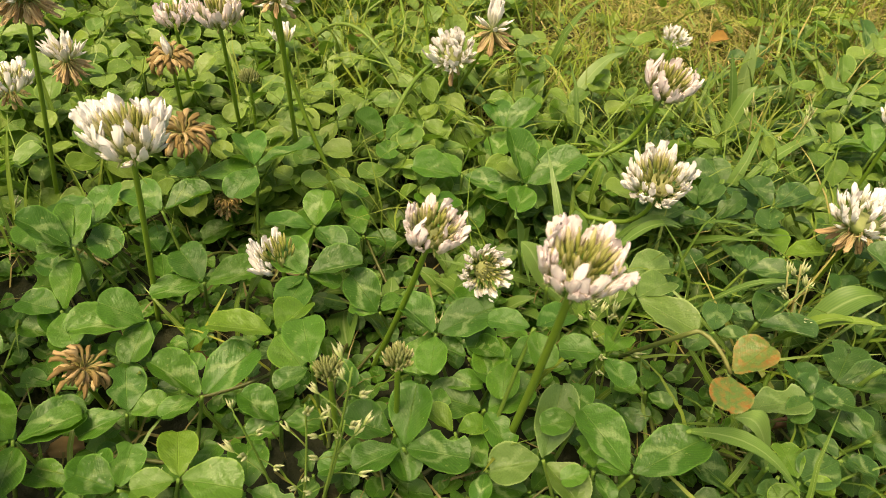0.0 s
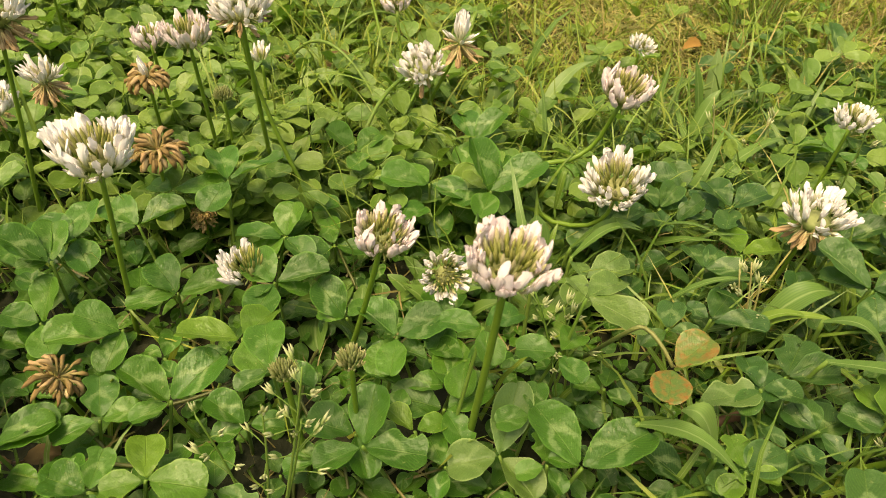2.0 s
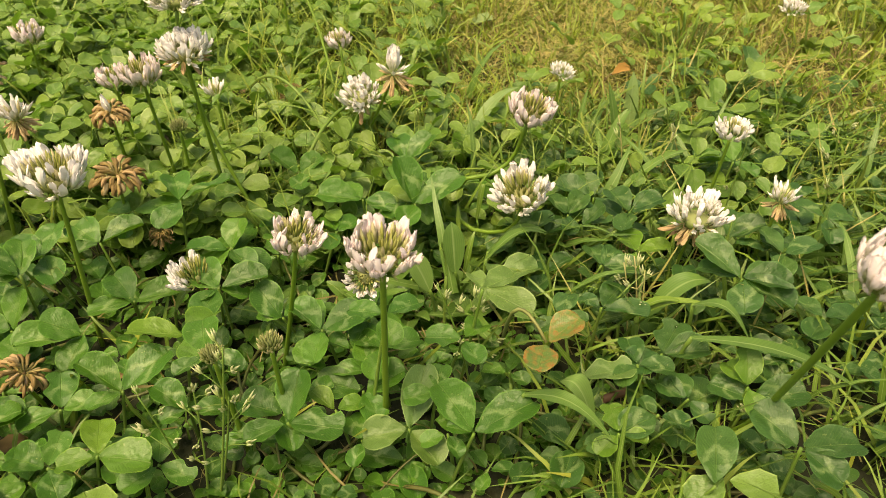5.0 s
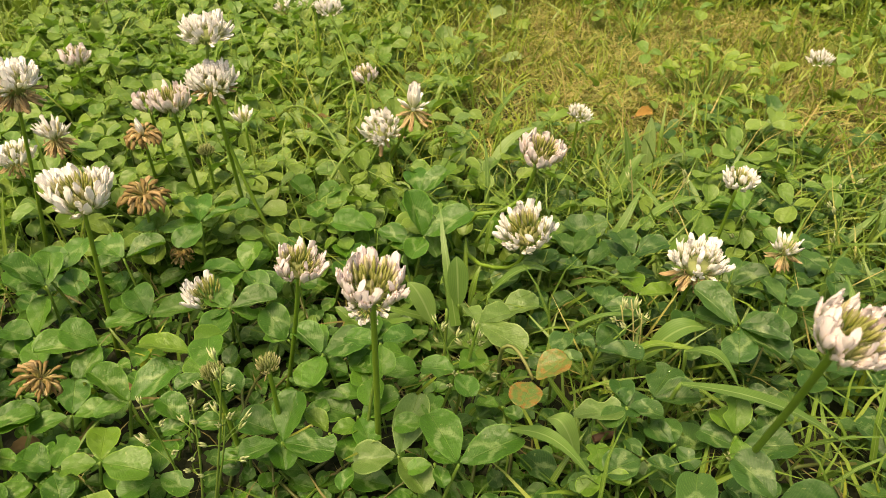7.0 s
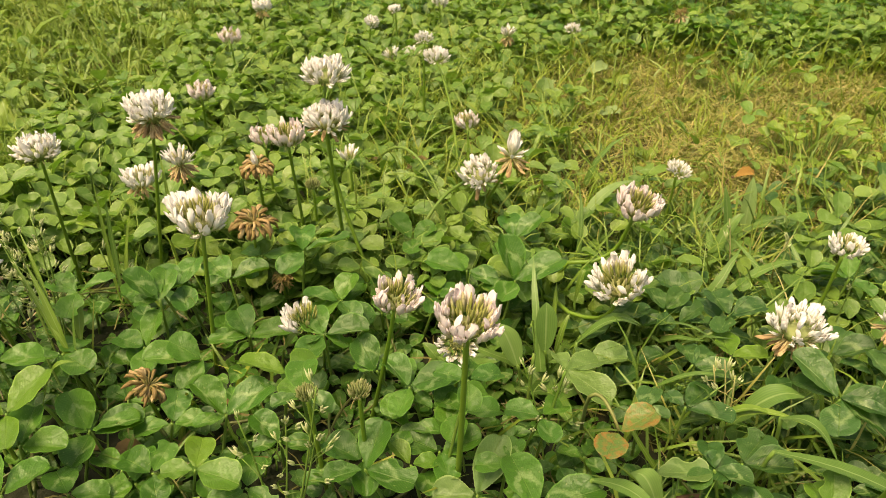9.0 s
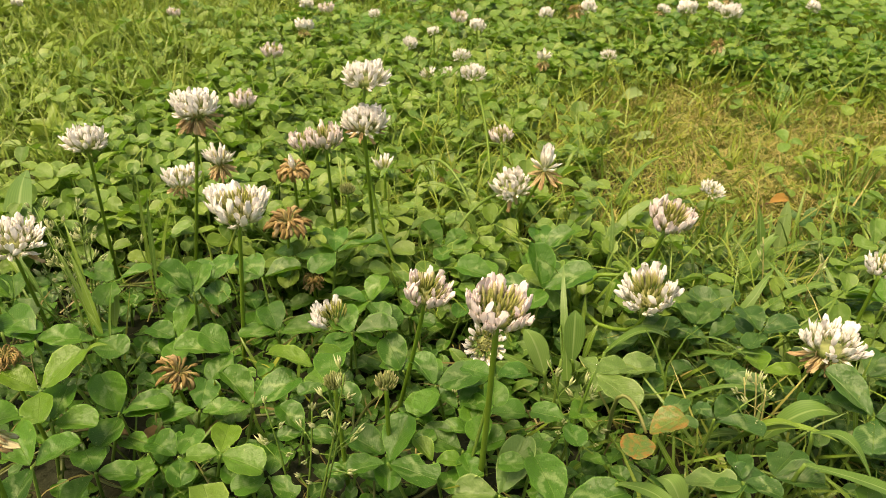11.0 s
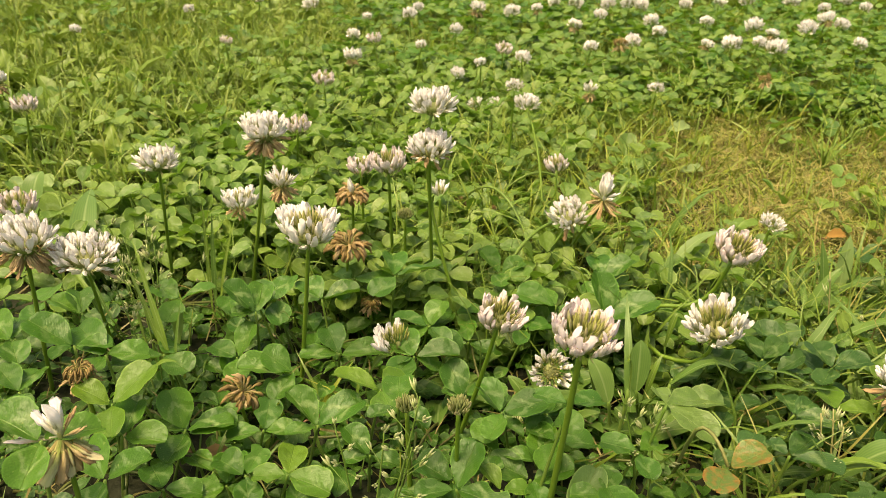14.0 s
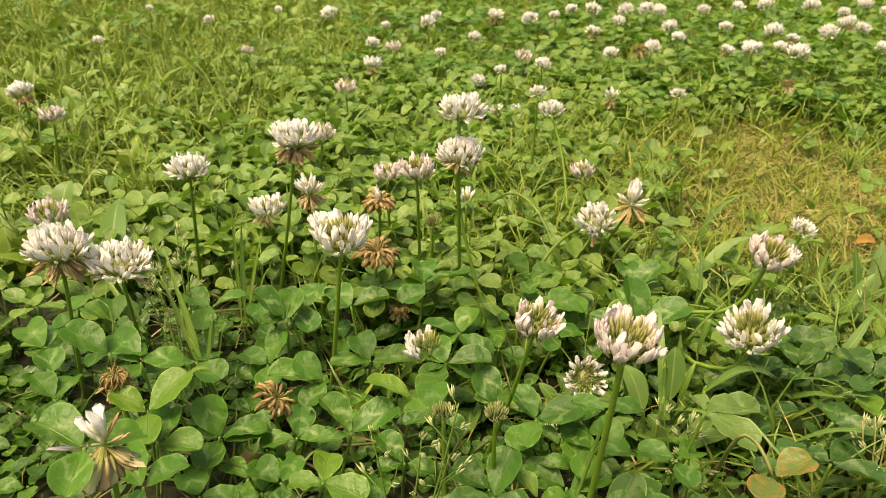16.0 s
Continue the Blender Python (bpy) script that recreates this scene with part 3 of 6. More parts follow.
clover_leaf(0.1111, 0.2463, 0.0390, 0, (123, 17, 13.0), (50, 23, 13.0))
clover_leaf(0.1582, 0.1450, 0.0370, 2, (84, 45, 13.3), (103, 0, 12.2))
clover_leaf(0.1601, 0.1439, 0.0320, 0, (-7, 25, 17.7), (-62, 0, 12.7))
clover_leaf(0.1381, 0.1441, 0.0320, 0, (138, 0, 10.5), (96, 0, 11.5))
clover_leaf(0.2038, 0.1841, 0.0320, 0, (7, 0, 15.4), (-133, 0, 13.2))
clover_leaf(0.1059, 0.1312, 0.0320, 0, (-11, 0, 9.6))
clover_leaf(0.1206, 0.1459, 0.0220, 0, (61, 0, 13.6), (-144, 0, 9.3))
clover_leaf(0.0361, 0.2908, 0.0420, 0, (113, 21, 15.0), (30, 39, 18.0))
clover_leaf(0.0166, 0.2560, 0.0420, 0, (133, 9, 14.0), (-176, 13, 20.0))
clover_leaf(0.0413, 0.2446, 0.0470, 0, (125, 55, 22.4), (20, 29, 24.0))
clover_leaf(-0.0164, 0.2797, 0.0420, 0, (165, 42, 15.6), (45, 13, 14.0))
clover_leaf(0.0421, 0.3054, 0.0420, 2, (52, 20, 14.0), (160, 21, 14.0))
clover_leaf(0.0405, 0.2544, 0.0420, 0, (70, 19, 18.0), (9, 22, 23.2))
clover_leaf(0.0077, 0.1710, 0.0420, 0, (146, 23, 15.0), (22, 21, 16.7))
clover_leaf(0.0267, 0.1764, 0.0360, 0, (171, 0, 10.2), (-96, 0, 16.4))
clover_leaf(0.0400, 0.1363, 0.0280, 1, (71, 39, 22.2))

clover_leaf(0.1006, 0.1496, 0.0380, 1, (10, 6, 18.4), full=False)
clover_leaf(0.1331, 0.1044, 0.0400, 0, (74, 11, 20.2), full=False)
clover_leaf(0.1570, 0.1089, 0.0520, 0, (129, 15, 15.9), (2, 7, 17.0), (-50, -9, 13.0))
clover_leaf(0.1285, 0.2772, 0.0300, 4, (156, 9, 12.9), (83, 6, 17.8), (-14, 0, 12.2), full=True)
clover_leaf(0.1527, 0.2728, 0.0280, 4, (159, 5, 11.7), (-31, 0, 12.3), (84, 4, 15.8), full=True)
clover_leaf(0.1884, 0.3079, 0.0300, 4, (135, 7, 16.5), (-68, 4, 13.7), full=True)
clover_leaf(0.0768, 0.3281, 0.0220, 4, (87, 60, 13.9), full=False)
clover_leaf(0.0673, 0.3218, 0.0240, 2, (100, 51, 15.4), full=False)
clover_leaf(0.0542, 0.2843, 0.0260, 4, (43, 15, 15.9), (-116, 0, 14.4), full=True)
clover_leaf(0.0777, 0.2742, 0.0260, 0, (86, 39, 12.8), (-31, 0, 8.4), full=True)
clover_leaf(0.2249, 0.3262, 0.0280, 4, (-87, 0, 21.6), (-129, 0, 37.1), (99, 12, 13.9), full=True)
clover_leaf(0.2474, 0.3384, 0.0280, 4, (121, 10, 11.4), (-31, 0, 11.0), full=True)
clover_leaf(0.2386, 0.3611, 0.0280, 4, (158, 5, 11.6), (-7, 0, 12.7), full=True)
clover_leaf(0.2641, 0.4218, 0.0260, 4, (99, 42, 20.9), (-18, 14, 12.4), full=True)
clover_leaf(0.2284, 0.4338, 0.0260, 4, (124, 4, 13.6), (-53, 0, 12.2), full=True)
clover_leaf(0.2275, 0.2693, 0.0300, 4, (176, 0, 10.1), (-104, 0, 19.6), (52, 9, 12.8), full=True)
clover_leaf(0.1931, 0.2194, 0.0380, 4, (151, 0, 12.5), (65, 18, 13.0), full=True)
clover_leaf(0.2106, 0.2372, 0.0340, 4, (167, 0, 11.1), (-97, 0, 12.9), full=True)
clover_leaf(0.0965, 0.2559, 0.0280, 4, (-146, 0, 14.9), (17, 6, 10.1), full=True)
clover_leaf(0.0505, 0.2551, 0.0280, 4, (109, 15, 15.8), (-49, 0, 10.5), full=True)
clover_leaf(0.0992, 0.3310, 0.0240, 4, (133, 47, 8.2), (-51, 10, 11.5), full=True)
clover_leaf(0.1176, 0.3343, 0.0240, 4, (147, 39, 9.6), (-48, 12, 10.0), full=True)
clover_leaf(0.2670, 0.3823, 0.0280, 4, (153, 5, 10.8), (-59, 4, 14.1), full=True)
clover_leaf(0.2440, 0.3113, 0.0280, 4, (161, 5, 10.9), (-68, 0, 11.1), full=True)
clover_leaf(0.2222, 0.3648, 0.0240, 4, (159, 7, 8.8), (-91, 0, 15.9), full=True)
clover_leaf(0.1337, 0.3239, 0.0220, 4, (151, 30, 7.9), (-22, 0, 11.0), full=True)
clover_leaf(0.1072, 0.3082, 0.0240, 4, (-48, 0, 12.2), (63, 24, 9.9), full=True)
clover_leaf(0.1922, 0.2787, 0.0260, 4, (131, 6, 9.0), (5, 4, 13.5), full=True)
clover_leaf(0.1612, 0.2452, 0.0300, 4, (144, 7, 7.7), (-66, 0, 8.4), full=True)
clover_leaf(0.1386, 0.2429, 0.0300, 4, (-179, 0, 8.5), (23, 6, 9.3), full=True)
# the leaf with rust spots on its bent yellow petiole
clover_leaf(0.0846, 0.1408, 0.0650, 3, (31, 20, 13.2), (-109, 6, 12.6), petiole=STEM_YELLOW, foot=(0.0780, 0.2020), full=False, via=((0.0744, 0.1540, 0.0639), (0.0779, 0.1500, 0.0704), (0.0816, 0.1445, 0.0693)))


def random_leaf_matrices(n, box, low, high, size, keep):
    """Leaflet matrices for n leaves scattered over box (x0, x1, y0, y1), where keep(x, y) is the chance of a leaf."""
    mats, feet = [], []
    while len(feet) < n:
        x, y = rng.uniform(box[0], box[1]), rng.uniform(box[2], box[3])
        if rng.random() > keep(x, y):
            continue
        z, a, s = rng.uniform(low, high), rng.uniform(0, 360), rng.uniform(*size)
        tilt, way = rng.uniform(0, 66 if 0.2 < y < 0.7 else 38), rng.uniform(0, 360)
        for k in range(3):
            yaw = a + 120 * k + rng.uniform(-12, 12)
            pitch = tilt * math.cos(radians(yaw - way)) + rng.uniform(-12, 14)
            mats.append(turn(yaw, pitch, rng.uniform(-20, 20), (x + 0.001 * math.cos(radians(yaw)), y + 0.001 * math.sin(radians(yaw)), z), (s, s * rng.uniform(0.9, 1.1), s)))
        feet.append((x, y, z))
    return mats, feet


def petioles(feet, r, sides=3):
    sets = []
    for x, y, z in feet:
        sets.append(tube(bend((x + rng.uniform(-0.012, 0.012), y + rng.uniform(-0.006, 0.014), -0.003), (x, y, z), 0.2 * z, 4), [r] * 4, sides))
    return join(*sets)


FINE, COARSE, TINY = leaflet_shape(11, 2, 0.40, 0.06, 3), leaflet_shape(7, 1, 0.40, 0.06, 5), leaflet_shape(5, 1, 0.36, 0.05, 9)


def clover_mass(label, n, template, box, low, high, size, keep=clover_share, stalks=True, material=LEAF_MASS):
    mats, feet = random_leaf_matrices(n, box, low, high, size, keep)
    mass = tagged(new("clover_leaves", mesh_of("clover_leaves", *spread(template, mats), material)), label, "clover leaves", kind="stuff")
    if stalks:
        part("petioles", mesh_of("petioles", *petioles(feet, 0.0006), PETIOLE), mass, "thin pale green petioles")
    return mass


def scattered_leaves(n, box, low, high, size, keep, tones=(0, 0, 0, 2)):
    """n more single leaves, each a thing of its own, spaced apart under the tallest ones."""
    spots = []
    while len(spots) < n:
        x, y = rng.uniform(box[0], box[1]), rng.uniform(box[2], box[3])
        if rng.random() > keep(x, y) or any((x - a) ** 2 + (y - b) ** 2 < 0.00007 for a, b in spots[-400:]):
            continue
        spots.append((x, y))
        a, s, tilt, way = rng.uniform(0, 360), 1000 * rng.uniform(*size), rng.uniform(0, 34), rng.uniform(0, 360)
        leaflets = [(a + k + rng.uniform(-12, 12), tilt * math.cos(radians(a + k - way)) + rng.uniform(-8, 12), s * rng.uniform(0.86, 1.08)) for k in (0, 120, 240)]
        clover_leaf(x, y, rng.uniform(low, high), tones[rng.integers(0, len(tones))], *leaflets)


near = lambda x, y: clover_share(x, y) * (1.0 if y > 0.06 else 0.5)
# tone 4 here puts the shade under the canopy into the leaf colour
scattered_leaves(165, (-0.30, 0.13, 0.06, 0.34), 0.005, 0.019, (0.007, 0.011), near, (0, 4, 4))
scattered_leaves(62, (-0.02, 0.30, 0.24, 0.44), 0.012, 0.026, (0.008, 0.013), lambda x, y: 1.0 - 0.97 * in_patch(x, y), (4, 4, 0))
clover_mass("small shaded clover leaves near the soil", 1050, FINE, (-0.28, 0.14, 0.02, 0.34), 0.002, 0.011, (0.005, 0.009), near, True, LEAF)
clover_mass("dark bluish clover leaves among grass", 470, FINE, (0.11, 0.34, 0.02, 0.42), 0.003, 0.026, (0.007, 0.012), lambda x, y: 1.0 - 0.9 * in_patch(x, y), True, LEAF_DARK_OR_SHADED)
clover_mass("clover leaves at the lawn's weedy side", 170, FINE, (-0.62, -0.24, 0.05, 0.50), 0.012, 0.045, (0.011, 0.017))
clover_mass("dense clover leaves among the flower stems", 780, FINE, (-0.34, 0.26, 0.25, 0.46), 0.012, 0.042, (0.009, 0.015))
clover_mass("mid-green clover leaves behind the first flowers", 2300, COARSE, (-0.50, 0.60, 0.44, 0.80), 0.010, 0.042, (0.009, 0.015), clover_share, False)
broad = lambda x, y: clover_share(x, y) * thinning(x, y, -1.4, 1.5)
clover_mass("clover carpet further back across the lawn", 2600, TINY, (-1.4, 1.5, 0.78, 1.7), 0.012, 0.05, (0.010, 0.019), broad, False)
clover_mass("darker clover leaves of the carpet further back", 2200, TINY, (-1.4, 1.5, 0.72, 1.7), 0.012, 0.045, (0.010, 0.021), broad, False, LEAF)
clover_mass("distant clover leaves in the lawn", 3500, TINY, (-2.4, 2.6, 1.6, 4.2), 0.012, 0.05, (0.013, 0.024), lambda x, y: clover_share(x, y) * thinning(x, y, -2.5, 2.7, 1.2, 4.3), False)

# ---- flower heads ----


def pea_shape(r):
    """An open floret: a thin calyx tube, then a folded banner petal like a spear, keeled outside, with two short wings inside it."""
    bow, sway, gape, flick = r.uniform(0.14, 0.44), r.uniform(-0.16, 0.16), r.uniform(0.75, 1.25), r.uniform(-0.30, 0.08)
    rows = ((0.0, 0.035, 0.035), (0.18, 0.062, 0.058), (0.33, 0.066, 0.060), (0.43, 0.092, 0.070), (0.54, 0.108, 0.072), (0.68, 0.140, 0.060), (0.82, 0.142, 0.042), (0.94, 0.108, 0.026), (1.0, 0.055, 0.010))
    verts, uvs = [], []
    for v, w, d in rows:
        crimp = r.uniform(-0.040, 0.040) if v > 0.5 else 0
        for k in range(8):
            a = 2 * math.pi * k / 8
            keel = 0.30 * d if k == 0 and v > 0.35 else -0.5 * d if k == 4 and v > 0.45 else 0
            rumple = 0.013 * min(1.0, max(0.0, 3 * (v - 0.4)))
            verts.append((-bow * v * v + flick * max(0, v - 0.7) * 1.6 + d * math.cos(a) + keel + r.uniform(-rumple, rumple), sway * v * v + (w * gape + crimp) * math.sin(a) + r.uniform(-rumple, rumple), v + (r.uniform(-0.06, 0.04) if v > 0.9 else 0)))
            uvs.append((k / 8, v))
    banner = verts, grid_faces(9, 8, True), uvs
    wings = []
    for side in (-1, 1):
        w = tube([(-bow * v * v - 0.06 - 0.10 * v * v, side * (0.05 + 0.06 * v) + sway * v * v, v) for v in (0.30, 0.45, 0.60, 0.76)], (0.03, 0.055, 0.055, 0.010), 5)
        wings.append((w[0], w[1], [(u, 0.3 + 0.46 * t) for u, t in w[2]]))
    return join(banner, *wings)


def closed_shape(kind, seed):
    """A floret not yet open, of length 1 along +z, that bows a little towards -x; kinds: half, bud."""
    r = np.random.default_rng(seed)
    wide = {"half": (0.045, 0.07, 0.085, 0.110, 0.088, 0.045, 0.008), "bud": (0.06, 0.09, 0.11, 0.115, 0.085, 0.045, 0.008)}[kind]
    deep = {"half": (0.045, 0.065, 0.078, 0.085, 0.062, 0.032, 0.008), "bud": (0.06, 0.085, 0.10, 0.105, 0.08, 0.04, 0.008)}[kind]
    bow = {"half": 0.14, "bud": 0.06}[kind] * r.uniform(0.6, 1.4)
    verts, uvs = [], []
    for v, w, d in zip((0.0, 0.14, 0.36, 0.6, 0.78, 0.92, 1.0), wide, deep):
        for k in range(7):
            t = 2 * math.pi * k / 7
            verts.append((-bow * v * v + d * math.cos(t), w * math.sin(t), v))
            uvs.append((k / 7, v))
    return verts, grid_faces(7, 7, True), uvs


def strand_shape(seed, turns=(2.3, 3.0), stout=1.0):
    """A withered floret, arched over like the strand of a mop: it rises along +z and falls towards +x."""
    r = np.random.default_rng(seed)
    full = r.uniform(*turns)
    pts, radii = [], []
    for i in range(7):
        a = full * i / 6
        pts.append((0.55 * (1 - math.cos(a)) / full + 0.05 * r.uniform(-1, 1), 0.05 * r.uniform(-1, 1) * i / 6, math.sin(a) / full))
        radii.append((0.010, 0.013, 0.016, 0.022, 0.032, 0.026, 0.006)[i] * stout * r.uniform(0.85, 1.2))
    return tube(pts, radii, 6)


SHAPES = {k: [closed_shape(k, 70 + i) for i in range(6)] for k in ("half", "bud")}
SHAPES["flared"] = [pea_shape(np.random.default_rng(70 + i)) for i in range(6)]
SHAPES["droop"] = [strand_shape(110 + i, (1.8, 2.6), 1.7) for i in range(6)]
SHAPES["strand"] = [strand_shape(90 + i) for i in range(6)]
OPEN_KINDS = [("flared", m) for m in (WHITE, PINK, RUSSET, CREAM)]
CLOSED_KINDS = [("half", CREAM), ("bud", BUD), ("bud", GREEN_BUD), ("half", GREEN_BUD), ("bud", CREAM)]
WITHERED_KINDS = [("strand", BROWN), ("strand", RUSSET), ("droop", BROWN), ("droop", RUSSET)]
FLORETS = {(k, m.name): [mesh_of("floret", *s, m) for s in SHAPES[k]] for k, m in OPEN_KINDS + CLOSED_KINDS + WITHERED_KINDS}


def head_plan(r, fresh, cream, buds, limp, tint, dead, lopside=None, top=100, upright=0, ball=False, hang=104, plump=1.0):
    """Where the florets of one head sit: (shape, material, matrix) about the head's middle, its top to +z, r its radius."""
    plan = []
    golden = 2.399963

    def ring(count, low, high, kind, material, length, fat, start, core=0.40, lift=0.92):
        for i in range(count):
            f = (i + rng.uniform(0.1, 0.9)) / count
            th = math.degrees(math.acos(math.cos(radians(low)) + (math.cos(radians(high)) - math.cos(radians(low))) * f)) + rng.uniform(-13, 13)
            ph = golden * (i + start) + rng.uniform(-0.4, 0.4)
            if lopside is not None and math.cos(ph - lopside) < 0.05 and material != BUD:
                continue
            ln = length * rng.uniform(0.76, 1.18)
            foot = Vector((math.cos(ph) * math.sin(radians(th)), math.sin(ph) * math.sin(radians(th)), 0.68 * math.cos(radians(th)) - 0.12)) * (core * r)
            m = Matrix.Translation(foot) @ Matrix.Rotation(ph, 4, "Z") @ Matrix.Rotation(radians(th * lift), 4, "Y") @ Matrix.Rotation(rng.uniform(-0.7, 0.7), 4, "Z") @ Matrix.Diagonal((ln * fat, ln * fat, ln, 1))
            plan.append((kind, material, m))

    main = PINK if tint else WHITE
    if dead:
        ring(round(1.0 * limp), 4, 50, "strand", BROWN, 1.1 * r, 1.0, 0, 0.10)
        ring(round(0.7 * limp), 30, 85, "strand", BROWN, 1.05 * r, 1.0, 5, 0.12)
        ring(limp // 6, 40, 80, "strand", RUSSET, 0.95 * r, 1.3, 6, 0.12)
        ring(limp // 3, 138, 172, "flared", RUSSET, 0.80 * r, 0.75, 7, 0.22, 1.0)
        ring(fresh, 60, 100, "flared", main, 0.8 * r, 1.0, 11, 0.2)
    else:
        full = fresh + cream + buds > 44
        core, more, slim = (0.50, -0.10, 1.0) if full else (0.20, -0.02, 0.68)
        slim *= plump
        if full:
            ring(16, 92, 140, "bud", GREEN_BUD, 0.34 * r, 0.8, 4, 0.36, 0.9)
        if full and not ball:
            core = 0.57
        rise = 0.40 if tint else 0.52
        if ball:
            ring(round(1.1 * buds), 0, 40, "flared", main, (0.56 + more) * r, 0.9 * slim, 0, core, 0.75)
            ring(round(1.2 * cream), 30, 70, "flared", main, (0.60 + more) * r, 0.95 * slim, 5, core, 0.62)
            ring(round(1.2 * fresh), 66, top, "flared", main, (0.68 + more) * r, 0.95 * slim, 11, core, 0.60)
            ring(round(0.6 * fresh), top - 14, top + 16, "flared", main, (0.58 + more) * r, 0.95 * slim, 13, 0.8 * core, 0.84)
        else:
            ring(round(1.1 * buds), 0, 44, "bud", BUD, (0.56 + more) * r, 0.78, 0, core, 0.62)
            ring(round(0.8 * cream), 30, 70, "half", CREAM, (0.64 + more) * r, 0.90, 5, core, 0.50)
            ring(round(0.40 * fresh), 50, 80, "flared", main, (0.78 + more) * r, slim, 3, core, 0.44)
            ring(round(0.95 * fresh), 72, top, "flared", main, (0.86 + more) * r, 1.0 * slim, 11, core, rise)
            ring(round(0.60 * fresh), top - 6, top + 22, "flared", main, (0.66 + more) * r, 1.0 * slim, 13, 0.90 * core, rise + 0.03)
        ring(limp, hang, 0.5 * hang + 110, "flared", RUSSET, 0.74 * r, 0.72, 7, 0.22, 1.0)
        ring(limp // 3, hang - 12, hang + 30, "flared", RUSSET, 0.66 * r, 0.7, 7, 0.28, 1.0)
        ring(limp // 3, 100, 140, "strand", RUSSET, 0.75 * r, 0.9, 9, 0.16, 0.6)
    ring(upright, 4, 40, "flared", main, 0.74 * r, 0.62, 2, 0.25)
    if upright > 3:
        ring(5, 40, 75, "flared", main, 0.74 * r, 0.60, 4, 0.16, 1.0)
        ring(6, 112, 150, "flared", RUSSET, 0.80 * r, 0.60, 6, 0.14, 1.0)
    return plan


def bud_plan(r, tint):
    """The closed florets of a young head, packed like scales."""
    plan = []
    for i in range(72):
        th = math.degrees(math.acos(1 - 1.05 * (i + 0.5) / 72)) + rng.uniform(-5, 5)
        ph = 2.399963 * i + rng.uniform(-0.2, 0.2)
        foot = Vector((math.cos(ph) * math.sin(radians(th)), math.sin(ph) * math.sin(radians(th)), 0.6 * math.cos(radians(th)) - 0.25)) * (0.42 * r)
        ln = (0.74 - 0.22 * i / 72) * r * rng.uniform(0.82, 1.16)
        fat = 0.85 if i < 44 else 1.05
        m = Matrix.Translation(foot) @ Matrix.Rotation(ph, 4, "Z") @ Matrix.Rotation(radians(0.46 * th), 4, "Y") @ Matrix.Rotation(rng.uniform(-0.5, 0.5), 4, "Z") @ Matrix.Diagonal((fat * ln, fat * ln, ln, 1))
        plan.append(("half" if tint and i > 40 else "bud", CREAM if tint and i > 38 and i % 4 else GREEN_BUD, m))
    return plan


def clover_flower(x, y, z, r, foot, label, fresh=32, cream=28, buds=24, limp=0, tint=False, dead=False, lean=(0, 0), split=True, thick=0.00085, bow=(0.0, 0.0), lopside=None, top=108, squash=0.95, upright=0, ball=False, bud_green=False, hang=104, sag=0.2, plump=1.0, via=(), own=()):
    """A clover flower: the head's middle, its radius, and where the stem stands on the ground."""
    flower = tagged(new("clover_flower"), label, "clover flower", "clover flowers")
    flower.location = (x, y, z)
    drop = 0.15 if ball or dead or own or bud_green or lopside is not None else 0.31
    tilt = Euler((radians(lean[0]), radians(lean[1]), 0)).to_matrix().to_4x4() @ Matrix.Translation((0, 0, -drop * r)) @ Matrix.Diagonal((1, 1, squash, 1))
    neck = tilt @ Vector((0, 0, -0.25 * r))
    pts = bend((foot[0] - x, foot[1] - y, -z - 0.004), neck, sag * z, 11, (bow[0] + 0.25 * (x - foot[0]), bow[1] + 0.25 * (y - foot[1])))
    if via:
        pts = through_points([Vector((foot[0] - x, foot[1] - y, -z - 0.004)), *[Vector(p) - Vector((x, y, z)) for p in via], neck])
    part("stem", mesh_of("stem", *tube(pts, [thick * (1.15 - 0.03 * i) for i in range(11)], 8), STEM), flower, "ribbed green flower stem")
    plan = bud_plan(r, tint) if bud_green else head_plan(r, fresh, cream, buds, limp, tint, dead, lopside, top, upright, ball, hang, plump)
    if own:
        plan = []
        for az, polar, length, fat, material in own:
            m = Matrix.Translation((0, 0, -0.1 * r)) @ Matrix.Rotation(radians(az), 4, "Z") @ Matrix.Rotation(radians(polar), 4, "Y") @ Matrix.Diagonal((fat * length * r, fat * length * r, length * r, 1))
            plan.append(("droop" if dead and material != WHITE else "flared", material, m))
    wide = 0.2 if own else 0.5 if bud_green else 1.0 if not dead and lopside is None and fresh + cream + buds > 44 else 0.25
    heart = mesh_of("flower_head", *tube([(0, 0, s * r) for s in (-0.40, -0.34, -0.16, 0.02, 0.10, 0.14)], [s * r * wide for s in (0.05, 0.20, 0.38, 0.40, 0.26, 0.03)], 10), BROWN if dead else GREEN_BUD)
    if split:
        head = part("flower_head", heart, flower, "", tilt)
        for kind, material, m in plan:
            part("floret", FLORETS[kind, material.name][rng.integers(0, 6)], head, "", m)
    else:
        for material in {p[1].name for p in plan}:
            some = [p for p in plan if p[1].name == material]
            sets = [spread(SHAPES[k][rng.integers(0, 6)], [np.array(tilt @ m)]) for k, _, m in some]
            part("corolla", mesh_of("corolla", *join(*sets), some[0][1]), flower)
    return flower


def white_head(x, y, z, r, foot, **more):
    return clover_flower(x, y, z, r, foot, "white clover flower with a greenish crown on a slim stem", **more)


def pink_head(x, y, z, r, foot, **more):
    return clover_flower(x, y, z, r, foot, "pale pink clover flower with yellowish inner buds", tint=True, **more)


def fading_head(x, y, z, r, foot, **more):
    return clover_flower(x, y, z, r, foot, "white clover flower with withered brown florets hanging below", **{"limp": 26, "top": 92, "hang": 138, **more})


